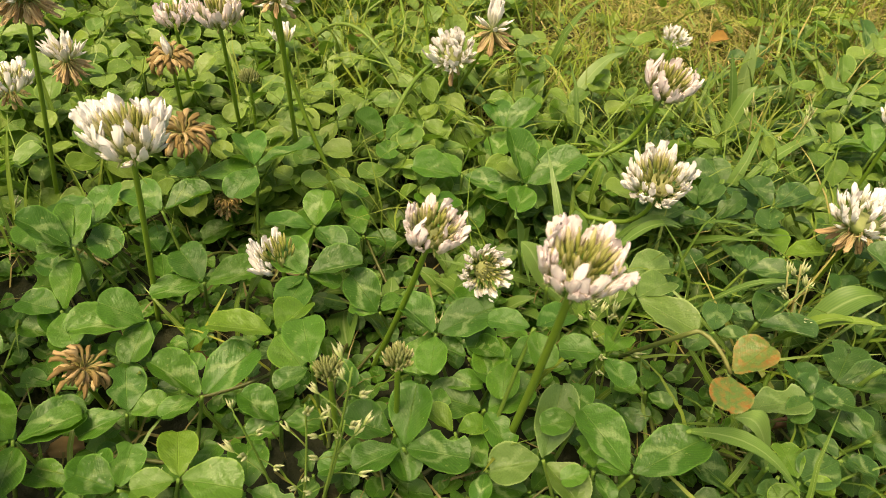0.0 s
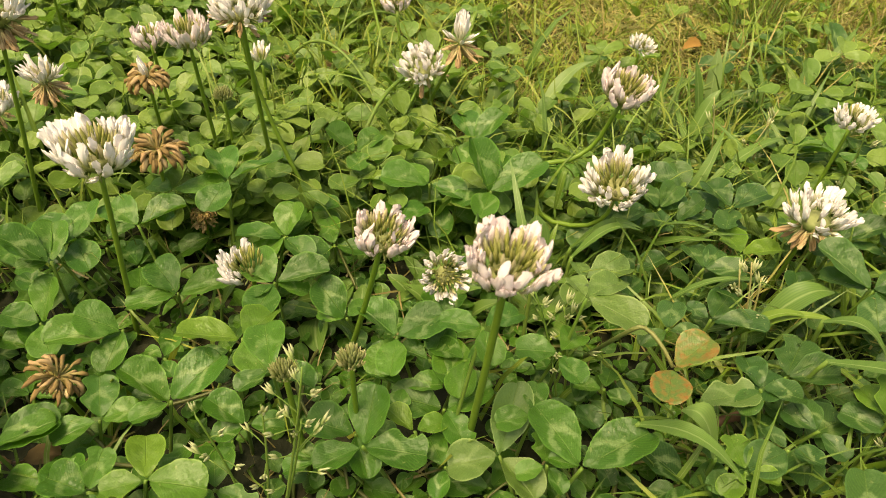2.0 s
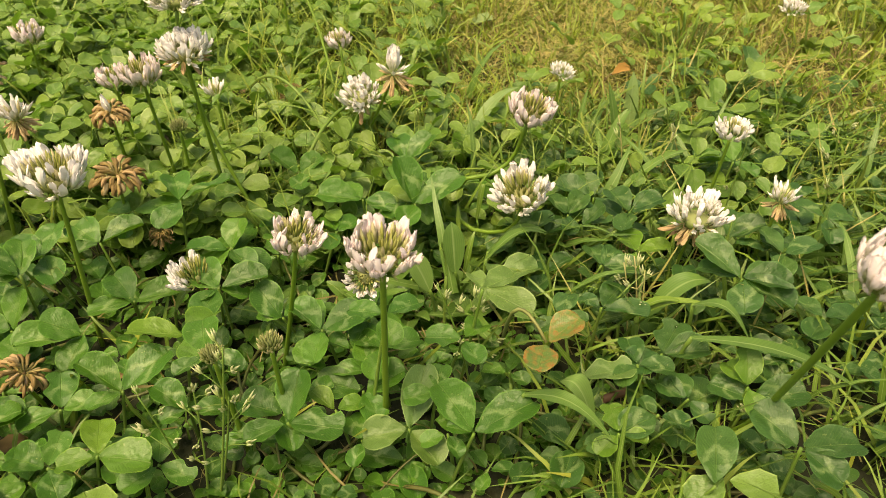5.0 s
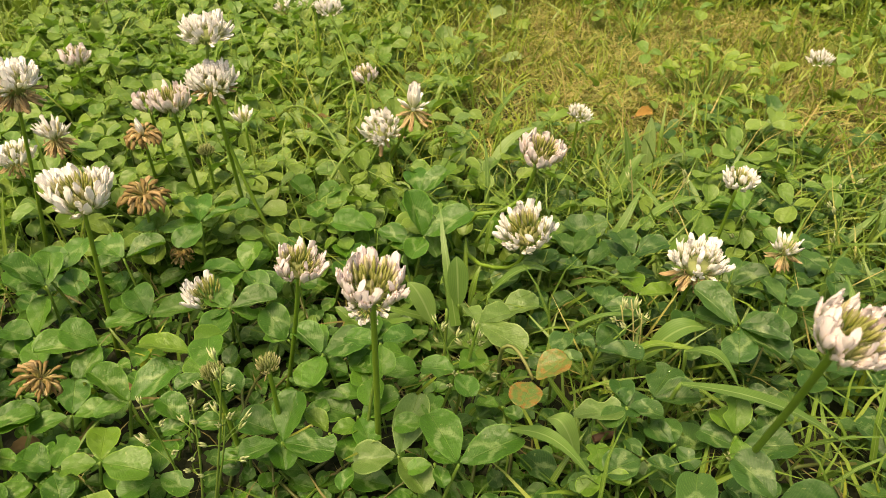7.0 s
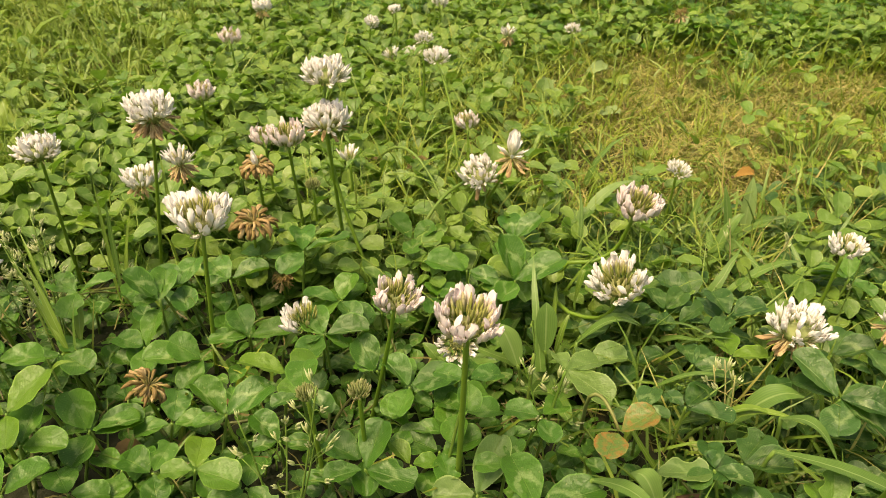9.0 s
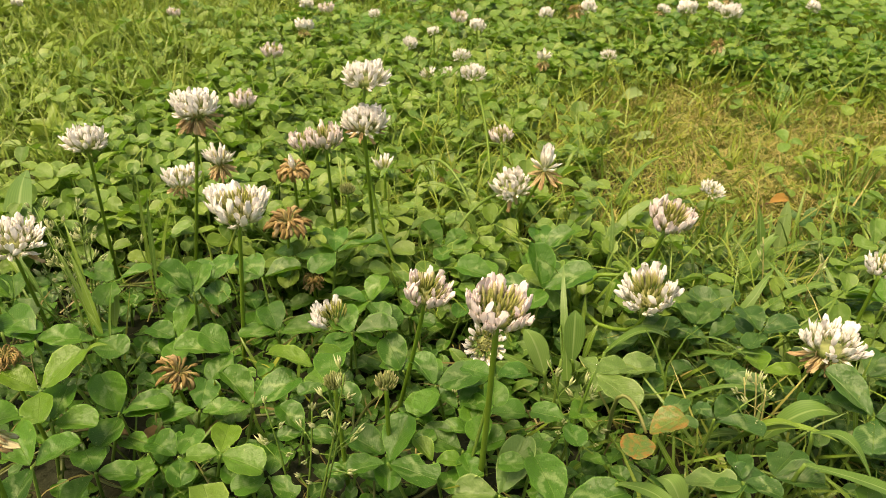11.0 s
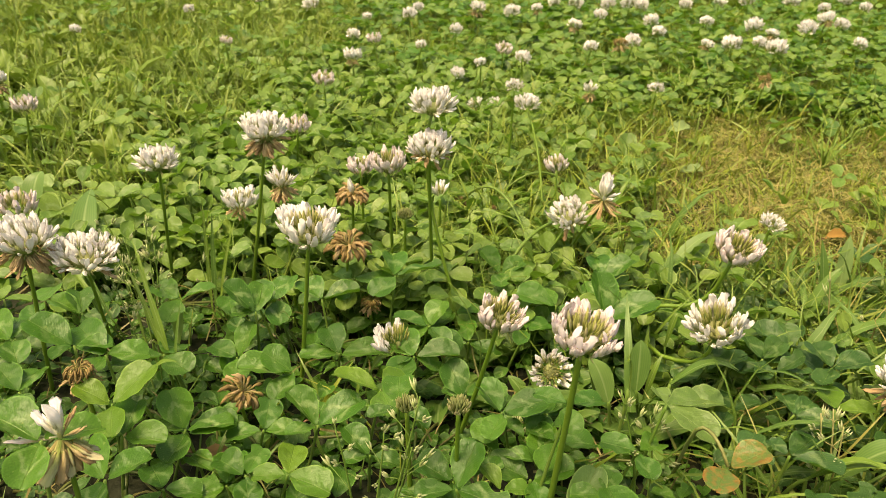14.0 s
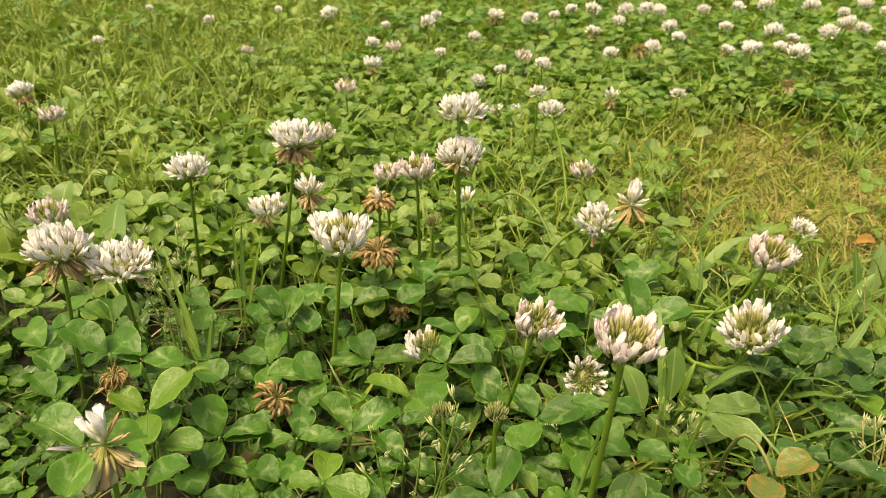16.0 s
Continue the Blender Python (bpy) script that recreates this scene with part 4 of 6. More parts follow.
def dead_head(x, y, z, r, foot, **more):
    return clover_flower(x, y, z, r, foot, "withered brown clover flower with drooping florets", dead=True, **{"fresh": 0, "cream": 0, "buds": 0, "limp": 70, **more})


def bud_head(x, y, z, r, foot, **more):
    return clover_flower(x, y, z, r, foot, "greenish clover flower bud still closed", bud_green=True, **{"fresh": 0, "cream": 24, "buds": 30, **more})


# florets set one by one: (azimuth, polar angle, length, width, material)
LOOSE = [(30 + 50 * _k, 8 + 7 * (_k % 4), 0.94 + 0.04 * (_k % 3), 0.80, WHITE) for _k in range(8)]
LOOSE += [(180, 74, 0.66, 0.7, WHITE), (205, 58, 0.70, 0.7, WHITE), (0, 66, 0.68, 0.7, WHITE), (-35, 82, 0.62, 0.7, WHITE), (-140, 106, 0.70, 0.6, RUSSET), (15, 116, 0.74, 0.6, RUSSET), (-80, 78, 0.66, 0.7, WHITE), (60, 64, 0.7, 0.7, WHITE), (130, 110, 0.75, 0.6, RUSSET)]
LOOSE += [(_k * 137.5, 138 + 6 * (_k % 5), 0.82, 0.70, RUSSET) for _k in range(10)]
SPENT = [(-60, 8, 1.05, 0.95, WHITE), (0, 20, 1.08, 0.95, WHITE), (195, 52, 0.95, 1.0, WHITE), (190, 112, 1.75, 0.42, PINK), (5, 70, 0.95, 0.50, RUSSET), (90, 60, 0.8, 0.6, RUSSET)]
SPENT += [(_k * 137.5, 146 + 4.5 * (_k % 7), 1.10 + 0.06 * (_k % 4), 0.92, (RUSSET, RUSSET, CREAM)[_k % 3]) for _k in range(17)]
WILTED = [(_k * 137.5, 8 + 0.75 * _k + 9 * (_k % 3), 0.98 + 0.09 * (_k % 5), 0.85 + 0.12 * (_k % 4), (BROWN, RUSSET, BROWN)[_k % 3]) for _k in range(66)]
CRUMPLED = [(_k * 97.0, 35 + 17 * (_k % 7), 0.55 + 0.09 * (_k % 4), 0.9 + 0.15 * (_k % 3), (BROWN, BROWN, RUSSET)[_k % 3]) for _k in range(36)]
UPRIGHT = [(20, 10, 1.0, 0.7, WHITE), (150, 22, 0.9, 0.7, WHITE), (265, 30, 0.85, 0.7, WHITE)]

pink_head(0.0357, 0.1301, 0.1122, 0.0112, (0.0300, 0.1530), fresh=32, cream=30, buds=30, thick=0.0011, lean=(2, 4), top=98, squash=0.9)
pink_head(0.0052, 0.1650, 0.0904, 0.0096, (-0.0160, 0.1900), fresh=26, cream=26, buds=30, thick=0.00095, lean=(6, 10))
clover_flower(0.0232, 0.1904, 0.0513, 0.0086, (0.0212, 0.1984), "white clover flower tipped over, its brownish middle showing", fresh=26, cream=20, buds=34, limp=0, lean=(50, 10), dead=False)
white_head(-0.0818, 0.1922, 0.0988, 0.0127, (-0.0985, 0.2060), fresh=32, cream=26, buds=26, thick=0.00095)
white_head(0.0862, 0.2315, 0.0626, 0.0130, (0.0407, 0.2707), via=((0.0555, 0.2583, 0.0300), (0.0677, 0.2449, 0.0320), (0.0807, 0.2381, 0.0360), (0.0862, 0.2334, 0.0460)), fresh=30, cream=24, buds=22, lean=(14, -10), bow=(0.006, 0.0), thick=0.001)
pink_head(0.0937, 0.2667, 0.0820, 0.0118, (0.0505, 0.2835), via=((0.0625, 0.2715, 0.0400), (0.0760, 0.2725, 0.0440), (0.0873, 0.2748, 0.0520)), fresh=28, cream=24, buds=28, lean=(10, 10), bow=(0.02, -0.005), thick=0.0011)
fading_head(0.1580, 0.2193, 0.0581, 0.0145, (0.1530, 0.2260), fresh=22, cream=14, buds=9, limp=22, ball=True)
fading_head(0.0114, 0.3286, 0.0593, 0.0135, (-0.0220, 0.2850), fresh=26, cream=22, buds=10, limp=6, lean=(20, -14), ball=True)
white_head(-0.0462, 0.2027, 0.0426, 0.0110, (-0.0482, 0.2107), fresh=30, cream=8, buds=24, lopside=3.14, thick=0.0009)
dead_head(-0.0978, 0.1582, 0.0360, 0.0122, (-0.1014, 0.1662), lean=(-14, 38), own=WILTED[::2] + CRUMPLED)
fading_head(-0.1265, 0.2410, 0.1190, 0.0130, (-0.1600, 0.2640), fresh=34, cream=28, buds=12, limp=30, ball=True)
white_head(-0.0518, 0.2659, 0.1334, 0.0120, (-0.0200, 0.2550), fresh=30, cream=26, buds=12, bow=(-0.022, 0.012), ball=True)
white_head(-0.0508, 0.2589, 0.1146, 0.0125, (-0.0565, 0.2930), fresh=34, cream=28, buds=16, limp=8, thick=0.00095, ball=True)
pink_head(-0.0750, 0.2692, 0.1008, 0.0104, (-0.0840, 0.3040), fresh=26, cream=20, buds=20)
white_head(-0.1721, 0.2208, 0.1051, 0.0115, (-0.2050, 0.2570), fresh=30, cream=22, buds=10, ball=True)
fading_head(-0.1876, 0.1528, 0.0934, 0.0150, (-0.2100, 0.1660), fresh=32, cream=24, buds=8, limp=32, ball=True, thick=0.00095)
white_head(-0.1706, 0.1652, 0.0837, 0.0150, (-0.1910, 0.1920), fresh=28, cream=22, buds=10, limp=3, lean=(0, 10), ball=True, squash=0.85)
pink_head(-0.2619, 0.2194, 0.0700, 0.0115, (-0.2639, 0.2274), fresh=22, cream=18, buds=8, split=False)
pink_head(-0.1923, 0.3997, 0.0672, 0.0105, (-0.2160, 0.4360), fresh=20, cream=18, buds=10, split=False)
fading_head(-0.1357, 0.2696, 0.0820, 0.0110, (-0.1280, 0.2620), fresh=12, cream=10, buds=0, limp=18, upright=5)
fading_head(-0.1778, 0.2936, 0.0550, 0.0110, (-0.1798, 0.3016), fresh=29, cream=18, buds=4, limp=10, split=False)
dead_head(-0.1065, 0.2959, 0.0680, 0.0125, (-0.1180, 0.3220), own=WILTED + UPRIGHT)
pink_head(-0.1087, 0.3139, 0.0780, 0.0088, (-0.1150, 0.3350), fresh=27, cream=15, buds=8, split=False)
dead_head(-0.0904, 0.2519, 0.0600, 0.0140, (-0.1000, 0.2620), lean=(6, 8), own=WILTED)
pink_head(-0.0035, 0.3740, 0.0717, 0.0085, (0.0060, 0.3520), fresh=18, cream=21, buds=12, split=False, lean=(0, -10))
white_head(-0.0341, 0.4335, 0.0912, 0.0105, (-0.0040, 0.3650), fresh=24, cream=20, buds=10, split=False, bow=(0.012, 0), ball=True)
white_head(-0.0471, 0.4535, 0.0972, 0.0075, (-0.0491, 0.4615), fresh=25, cream=17, buds=8, split=False, ball=True)
fading_head(-0.1075, 0.5882, 0.0417, 0.0105, (-0.1095, 0.5962), fresh=10, cream=8, buds=0, limp=16, split=False)
white_head(-0.0896, 0.5961, 0.0424, 0.0090, (-0.0916, 0.6041), fresh=29, cream=17, buds=4, split=False, ball=True)
fading_head(-0.0070, 0.6405, 0.0536, 0.0110, (-0.0090, 0.6485), fresh=8, cream=6, buds=0, limp=16, split=False)
white_head(0.0530, 0.6320, 0.0621, 0.0085, (0.0510, 0.6400), fresh=20, cream=18, buds=8, split=False, ball=True)
pink_head(-0.2294, 0.5252, 0.0679, 0.0108, (-0.2314, 0.5332), fresh=20, cream=18, buds=10, split=False)
fading_head(-0.2540, 0.6491, 0.0622, 0.0108, (-0.2560, 0.6571), fresh=32, cream=18, buds=0, limp=12, split=False)
white_head(0.1231, 0.3568, 0.0593, 0.0082, (0.1211, 0.3648), fresh=31, cream=15, buds=4, split=False, lean=(0, 20), ball=True)
white_head(-0.0659, 0.3339, 0.0587, 0.0100, (-0.0679, 0.3419), fresh=18, cream=8, buds=2, split=False, lopside=2.5)
bud_head(-0.0748, 0.2948, 0.0597, 0.0062, (-0.0768, 0.3028), fresh=6, cream=10, buds=8, split=False)
bud_head(-0.0026, 0.1405, 0.0661, 0.0060, (-0.0040, 0.1500), fresh=0, tint=True, thick=0.0009)
bud_head(-0.0199, 0.1367, 0.0655, 0.0056, (-0.0205, 0.1460), thick=0.0009)
fading_head(0.0294, 0.3274, 0.0754, 0.0150, (-0.0050, 0.3400), lean=(0, 4), own=LOOSE)
fading_head(-0.1018, 0.0743, 0.0850, 0.0110, (-0.1060, 0.0780), thick=0.0009, tint=True, own=SPENT)
dead_head(-0.1469, 0.1265, 0.0574, 0.0090, (-0.1489, 0.1345), limp=50)
fading_head(0.1956, 0.2268, 0.0624, 0.0100, (0.1936, 0.2348), fresh=8, cream=6, buds=0, limp=12)
white_head(0.3075, 0.4798, 0.0500, 0.0105, (0.3055, 0.4878), fresh=20, cream=18, buds=8, split=False, ball=True)
white_head(0.1815, 0.2581, 0.0764, 0.0080, (0.1795, 0.2661), fresh=25, cream=17, buds=8, split=False)
pink_head(0.1393, 0.0867, 0.1389, 0.0093, (0.1480, 0.1430), via=((0.1520, 0.1420, 0.012), (0.1566, 0.1352, 0.0290), (0.1510, 0.1180, 0.0680), (0.1445, 0.1010, 0.1060)), fresh=36, cream=30, buds=30, thick=0.0011, lean=(10, 12))
dead_head(-0.0779, 0.2488, 0.0300, 0.0080, (-0.0799, 0.2568), limp=44)
dead_head(0.1374, 0.2347, 0.0300, 0.0060, (0.1354, 0.2427), limp=14)


def far_head(x, y, r, kind):
    """A flower seen from afar, its florets joined by colour."""
    some = {fading_head: dict(fresh=22, cream=18, buds=12, limp=14, ball=True, plump=1.3), dead_head: dict(limp=36), pink_head: dict(fresh=22, cream=18, buds=12), white_head: dict(fresh=24, cream=20, buds=14, ball=True, squash=1.1, plump=1.35)}[kind]
    kind(x, y, 0.065 + 0.006 * rng.uniform(-1, 1), r * rng.uniform(0.85, 1.3), (x + rng.uniform(-0.015, 0.015), y + rng.uniform(0, 0.01)), split=False, thick=0.001, lean=(rng.uniform(-16, 16), rng.uniform(-22, 22)), **some)


far_head(-0.427, 0.910, 0.0110, white_head)
far_head(-0.314, 0.840, 0.0070, white_head)
far_head(-0.300, 0.761, 0.0110, white_head)
far_head(-0.252, 0.704, 0.0110, pink_head)
far_head(-0.276, 0.899, 0.0110, white_head)
far_head(-0.197, 0.961, 0.0110, fading_head)
far_head(-0.191, 0.827, 0.0110, white_head)
far_head(-0.151, 0.975, 0.0110, white_head)
far_head(-0.128, 1.054, 0.0110, fading_head)
far_head(-0.075, 1.083, 0.0110, white_head)
far_head(-0.056, 0.916, 0.0110, fading_head)
far_head(-0.113, 0.743, 0.0110, pink_head)
far_head(-0.086, 0.711, 0.0110, white_head)
far_head(-0.022, 0.779, 0.0110, white_head)
far_head(0.021, 0.823, 0.0110, white_head)
far_head(0.038, 0.972, 0.0110, white_head)
far_head(0.050, 0.893, 0.0110, white_head)
far_head(0.019, 1.172, 0.0125, white_head)
far_head(0.086, 1.208, 0.0125, white_head)
far_head(0.111, 1.019, 0.0110, white_head)
far_head(0.107, 0.875, 0.0110, fading_head)
far_head(0.135, 0.888, 0.0110, white_head)
far_head(0.174, 1.041, 0.0110, white_head)
far_head(0.192, 0.983, 0.0110, fading_head)
far_head(0.166, 0.892, 0.0110, white_head)
far_head(0.179, 0.840, 0.0110, white_head)
far_head(0.154, 0.709, 0.0110, dead_head)
far_head(0.235, 1.004, 0.0110, white_head)
far_head(0.274, 1.101, 0.0110, fading_head)
far_head(0.298, 1.114, 0.0110, white_head)
far_head(0.301, 1.273, 0.0125, white_head)
far_head(0.341, 1.327, 0.0125, white_head)
far_head(0.278, 0.910, 0.0110, white_head)
far_head(0.138, 1.217, 0.0125, white_head)
far_head(-0.030, 0.976, 0.0110, white_head)
far_head(-0.197, 0.703, 0.0070, white_head)
far_head(0.008, 0.793, 0.0110, dead_head)
far_head(-0.596, 0.645, 0.0070, white_head)
far_head(-0.389, 0.628, 0.0070, pink_head)
far_head(-0.481, 0.419, 0.0110, fading_head)
far_head(-0.399, 0.367, 0.0110, pink_head)
far_head(-0.030, 1.126, 0.0110, white_head)
far_head(-0.290, 0.979, 0.0110, white_head)
far_head(-0.113, 1.125, 0.0110, white_head)
far_head(0.184, 1.275, 0.0125, white_head)
far_head(0.257, 1.301, 0.0125, white_head)
far_head(-0.496, 0.890, 0.0070, white_head)
far_head(-0.558, 0.812, 0.0070, white_head)
far_head(-0.660, 0.823, 0.0070, white_head)
far_head(-0.133, 0.619, 0.0070, white_head)
far_head(-0.117, 0.646, 0.0070, white_head)
far_head(0.361, 1.273, 0.0125, white_head)
far_head(0.001, 1.112, 0.0110, white_head)

# ---- grasses ----
GRASS_PALE = blade_material("lance_leaf_pale", (0.095, 0.20, 0.045), (0.125, 0.235, 0.055), (0.16, 0.27, 0.07))
GRASS_STALK = blade_material("grass_stalk_yellow", (0.24, 0.31, 0.06), (0.30, 0.34, 0.08), (0.36, 0.36, 0.11))
GRASS_BLUE = blade_material("grass_blue_green", (0.13, 0.24, 0.075), (0.17, 0.28, 0.090), (0.21, 0.32, 0.11))
GRASS_LIME = blade_material("grass_lime", (0.12, 0.22, 0.028), (0.155, 0.265, 0.036), (0.20, 0.31, 0.052))


def blade_shape(foot, tip, width, arch, lance):
    """A curved blade from foot to tip, about its foot; lance 1: broadest in the middle with a sharp tip."""
    foot, tip = Vector(foot), Vector(tip)
    way = tip - foot
    side = way.cross(Vector((0, 0, 1)))
    side = side.normalized() if side.length > 1e-6 else Vector((1, 0, 0))
    if way.z > 0.8 * way.length:
        side = (side + Vector((0.6, 0, 0))).normalized()
    lift = side.cross(way).normalized()
    verts, uvs = [], []
    for i in range(11):
        v = i / 10
        p = way * v + Vector((0, 0, 1)) * arch * math.sin(math.pi * v)
        w = 0.5 * width * ((math.sin(math.pi * (0.06 + 0.93 * v ** 0.85)) ** 0.8) if lance else (min(1.0, 0.30 + 2.2 * v) * (1 - v ** 2.6) + 0.02))
        for j in range(-2, 3):
            s = j / 2
            verts.append(p + side * (s * w) + lift * (0.22 * w * (abs(s) - 0.5) + 0.04 * w * math.sin(9 * v + 2 * s)))
            uvs.append((0.5 + 0.5 * s, v))
    return verts, grid_faces(11, 5), uvs


def grass_blade(foot, tip, width, arch, material, lance):
    if lance:
        ob = tagged(new("lance_leaf"), "lance-shaped green weed leaf with a pale midrib", "weed leaf", "weed leaves")
    else:
        ob = tagged(new("wild_grass"), "broad green grass leaf leaning over the clover", "grass", "broad grasses")
    ob.data = None
    thing = mesh_of("blade", *blade_shape(foot, tip, width, arch, lance), material)
    ob.location = foot
    part("blade", thing, ob)
    if lance or foot[2] > 0.006:
        low = (rng.uniform(-0.006, 0.006), rng.uniform(0, 0.012), -foot[2] - 0.003)
        part("stalk", mesh_of("stalk", *tube(bend(low, (0, 0, 0), 0.3 * foot[2], 6), [min(0.0008, 0.18 * width)] * 6, 5), PETIOLE), ob)
    return ob


def husk_shape(seed):
    """A spikelet: a few pointed husks that overlap and spread at their tips."""
    r = np.random.default_rng(seed)
    sets = []
    for k in range(4):
        a, ln = 1.57 * k + r.uniform(-0.3, 0.3), (1.0, 0.86, 0.74, 0.9)[k]
        m = Matrix.Rotation(a, 4, "Z") @ Matrix.Rotation(radians(r.uniform(6, 17)), 4, "Y")
        pts = [m @ Vector((0.05 * math.sin(3 * v), 0, 0.12 * k * (k < 3) + ln * v * (1 - 0.1 * k))) for v in (0, 0.2, 0.45, 0.7, 1.0)]
        sets.append(tube(pts, (0.03, 0.085, 0.09, 0.05, 0.004), 5))
    return join(*sets)


SPIKE = [mesh_of("spikelet", *husk_shape(200 + i), SPIKELET) for i in range(3)]


def seed_grass(foot, tip, n, material):
    """A thin culm with n spikelets on short hair-like branches near its top."""
    ob = tagged(new("seed_grass"), "thin grass culm with pale green spikelets", "grass", "seeding grasses")
    ob.location = foot
    top = Vector(tip) - Vector(foot)
    pts = bend((0, 0, -foot[2] - 0.003), top, 0.15 * top.length, 10, (0.003, 0.0))
    part("culm", mesh_of("culm", *tube(pts, [0.00055 - 0.00003 * i for i in range(10)], 5), material), ob)
    for k in range(n):
        at = pts[9 - int(k * 5 / n)].lerp(pts[max(0, 8 - int(k * 5 / n))], rng.random())
        a = rng.uniform(0, 2 * math.pi)
        ln = rng.uniform(0.003, 0.009) * (0.3 + k / n)
        end = at + Vector((ln * math.cos(a), ln * math.sin(a), 0.6 * ln))
        branch = part("branch", mesh_of("branch", *tube([at, at.lerp(end, 0.5) + Vector((0, 0, 0.0005)), end], [0.0002] * 3, 3), material), ob)
        s = rng.uniform(0.0036, 0.0060)
        m = Matrix.Translation(end) @ (end - at + Vector((0, 0, 0.002))).to_track_quat("Z", "Y").to_matrix().to_4x4() @ Matrix.Diagonal((s, s, s, 1))
        part("spikelet", SPIKE[k % 3], branch, "", m)
    return ob


grass_blade((0.0738, 0.2309, 0.0300), (0.0983, 0.2251, 0.0450), 0.0055, 0.008, GRASS_WIDE, 0)
grass_blade((0.1344, 0.1888, 0.0300), (0.1581, 0.1921, 0.0450), 0.0105, 0.008, GRASS_PALE, 1)
grass_blade((0.1219, 0.1838, 0.0300), (0.1553, 0.1765, 0.0450), 0.0045, 0.008, GRASS_LIME, 0)
grass_blade((0.0787, 0.1364, 0.0450), (0.1057, 0.1211, 0.0400), 0.0062, 0.008, GRASS_WIDE, 0)
grass_blade((0.1008, 0.2400, 0.0300), (0.1298, 0.2178, 0.0450), 0.0022, 0.008, GRASS_WIDE, 0)
grass_blade((0.1133, 0.1994, 0.0300), (0.1369, 0.1944, 0.0450), 0.0035, 0.008, GRASS_WIDE, 0)
grass_blade((0.1004, 0.1987, 0.0300), (0.1352, 0.1950, 0.0450), 0.0030, 0.008, GRASS_WIDE, 0)
grass_blade((0.1390, 0.1565, 0.0500), (0.2049, 0.1443, 0.0300), 0.0062, 0.008, GRASS_WIDE, 0)
grass_blade((0.1221, 0.1835, 0.0300), (0.1456, 0.1784, 0.0450), 0.0045, 0.008, GRASS_LIME, 0)
grass_blade((0.1444, 0.1732, 0.0500), (0.1618, 0.1594, 0.0450), 0.0055, 0.008, GRASS_WIDE, 0)
grass_blade((0.1541, 0.3309, 0.0200), (0.1458, 0.3409, 0.0600), 0.0062, 0.004, GRASS_WIDE, 0)
grass_blade((0.1369, 0.3047, 0.0200), (0.1510, 0.3147, 0.0573), 0.0060, 0.008, GRASS_WIDE, 0)
grass_blade((0.0691, 0.3314, 0.0300), (0.0991, 0.3561, 0.0500), 0.0080, 0.008, GRASS_BLUE, 0)
grass_blade((0.0487, 0.3436, 0.0200), (0.0488, 0.3536, 0.0397), 0.0085, 0.004, GRASS_BLUE, 0)
grass_blade((0.0820, 0.3302, 0.0200), (0.0730, 0.3402, 0.0299), 0.0060, 0.004, GRASS_LIME, 0)
grass_blade((0.0473, 0.2056, 0.0300), (0.0368, 0.2116, 0.0465), 0.0105, 0.004, GRASS_PALE, 1)
grass_blade((0.0584, 0.2174, 0.0300), (0.0568, 0.2234, 0.0522), 0.0095, 0.004, GRASS_PALE, 1)
grass_blade((0.0542, 0.1969, 0.0450), (0.0512, 0.1941, 0.0600), 0.0055, 0.008, GRASS_LIME, 1)
grass_blade((0.0627, 0.2254, 0.0200), (0.0679, 0.2354, 0.0391), 0.0030, 0.004, GRASS_LIME, 0)
grass_blade((0.0610, 0.2403, 0.0200), (0.0604, 0.2503, 0.0449), 0.0022, 0.004, GRASS_LIME, 0)
grass_blade((0.0719, 0.2198, 0.0350), (0.0977, 0.2239, 0.0450), 0.0050, 0.008, GRASS_WIDE, 0)
grass_blade((-0.1477, 0.1836, 0.0300), (-0.1501, 0.1936, 0.0444), 0.0055, 0.004, GRASS_LIME, 0)
grass_blade((-0.1375, 0.1440, 0.0300), (-0.1220, 0.1504, 0.0500), 0.0050, 0.008, GRASS_LIME, 0)
grass_blade((0.0522, 0.3360, 0.0200), (0.0575, 0.3460, 0.0431), 0.0085, 0.004, GRASS_BLUE, 0)
grass_blade((0.0912, 0.3603, 0.0200), (0.0969, 0.3703, 0.0484), 0.0045, 0.004, GRASS_LIME, 0)
grass_blade((0.1415, 0.3143, 0.0200), (0.1558, 0.3243, 0.0515), 0.0065, 0.010, GRASS_WIDE, 0)
grass_blade((0.1669, 0.3586, 0.0200), (0.1670, 0.3686, 0.0531), 0.0090, 0.004, GRASS_BLUE, 0)
grass_blade((0.1310, 0.3397, 0.0200), (0.1372, 0.3497, 0.0526), 0.0035, 0.004, GRASS_WIDE, 0)
grass_blade((0.1417, 0.2774, 0.0300), (0.1848, 0.3019, 0.0400), 0.0060, 0.006, GRASS_WIDE, 0)
grass_blade((-0.1374, 0.1650, 0.0338), (-0.1582, 0.1800, 0.0721), 0.0030, 0.004, GRASS_LIME, 0)
grass_blade((-0.1360, 0.1650, 0.0320), (-0.1295, 0.1680, 0.0670), 0.0044, 0.002, GRASS_WIDE, 0)
grass_blade((-0.1401, 0.1660, 0.0339), (-0.1698, 0.1850, 0.0697), 0.0022, 0.004, GRASS_LIME, 0)
grass_blade((-0.1878, 0.1850, 0.0339), (-0.2203, 0.2000, 0.0552), 0.0028, 0.004, GRASS_LIME, 0)
grass_blade((-0.1841, 0.1850, 0.0363), (-0.2069, 0.1950, 0.0583), 0.0022, 0.004, GRASS_WIDE, 0)
grass_blade((-0.1589, 0.2280, 0.0191), (-0.1646, 0.2400, 0.0819), 0.0022, 0.003, GRASS_LIME, 0)
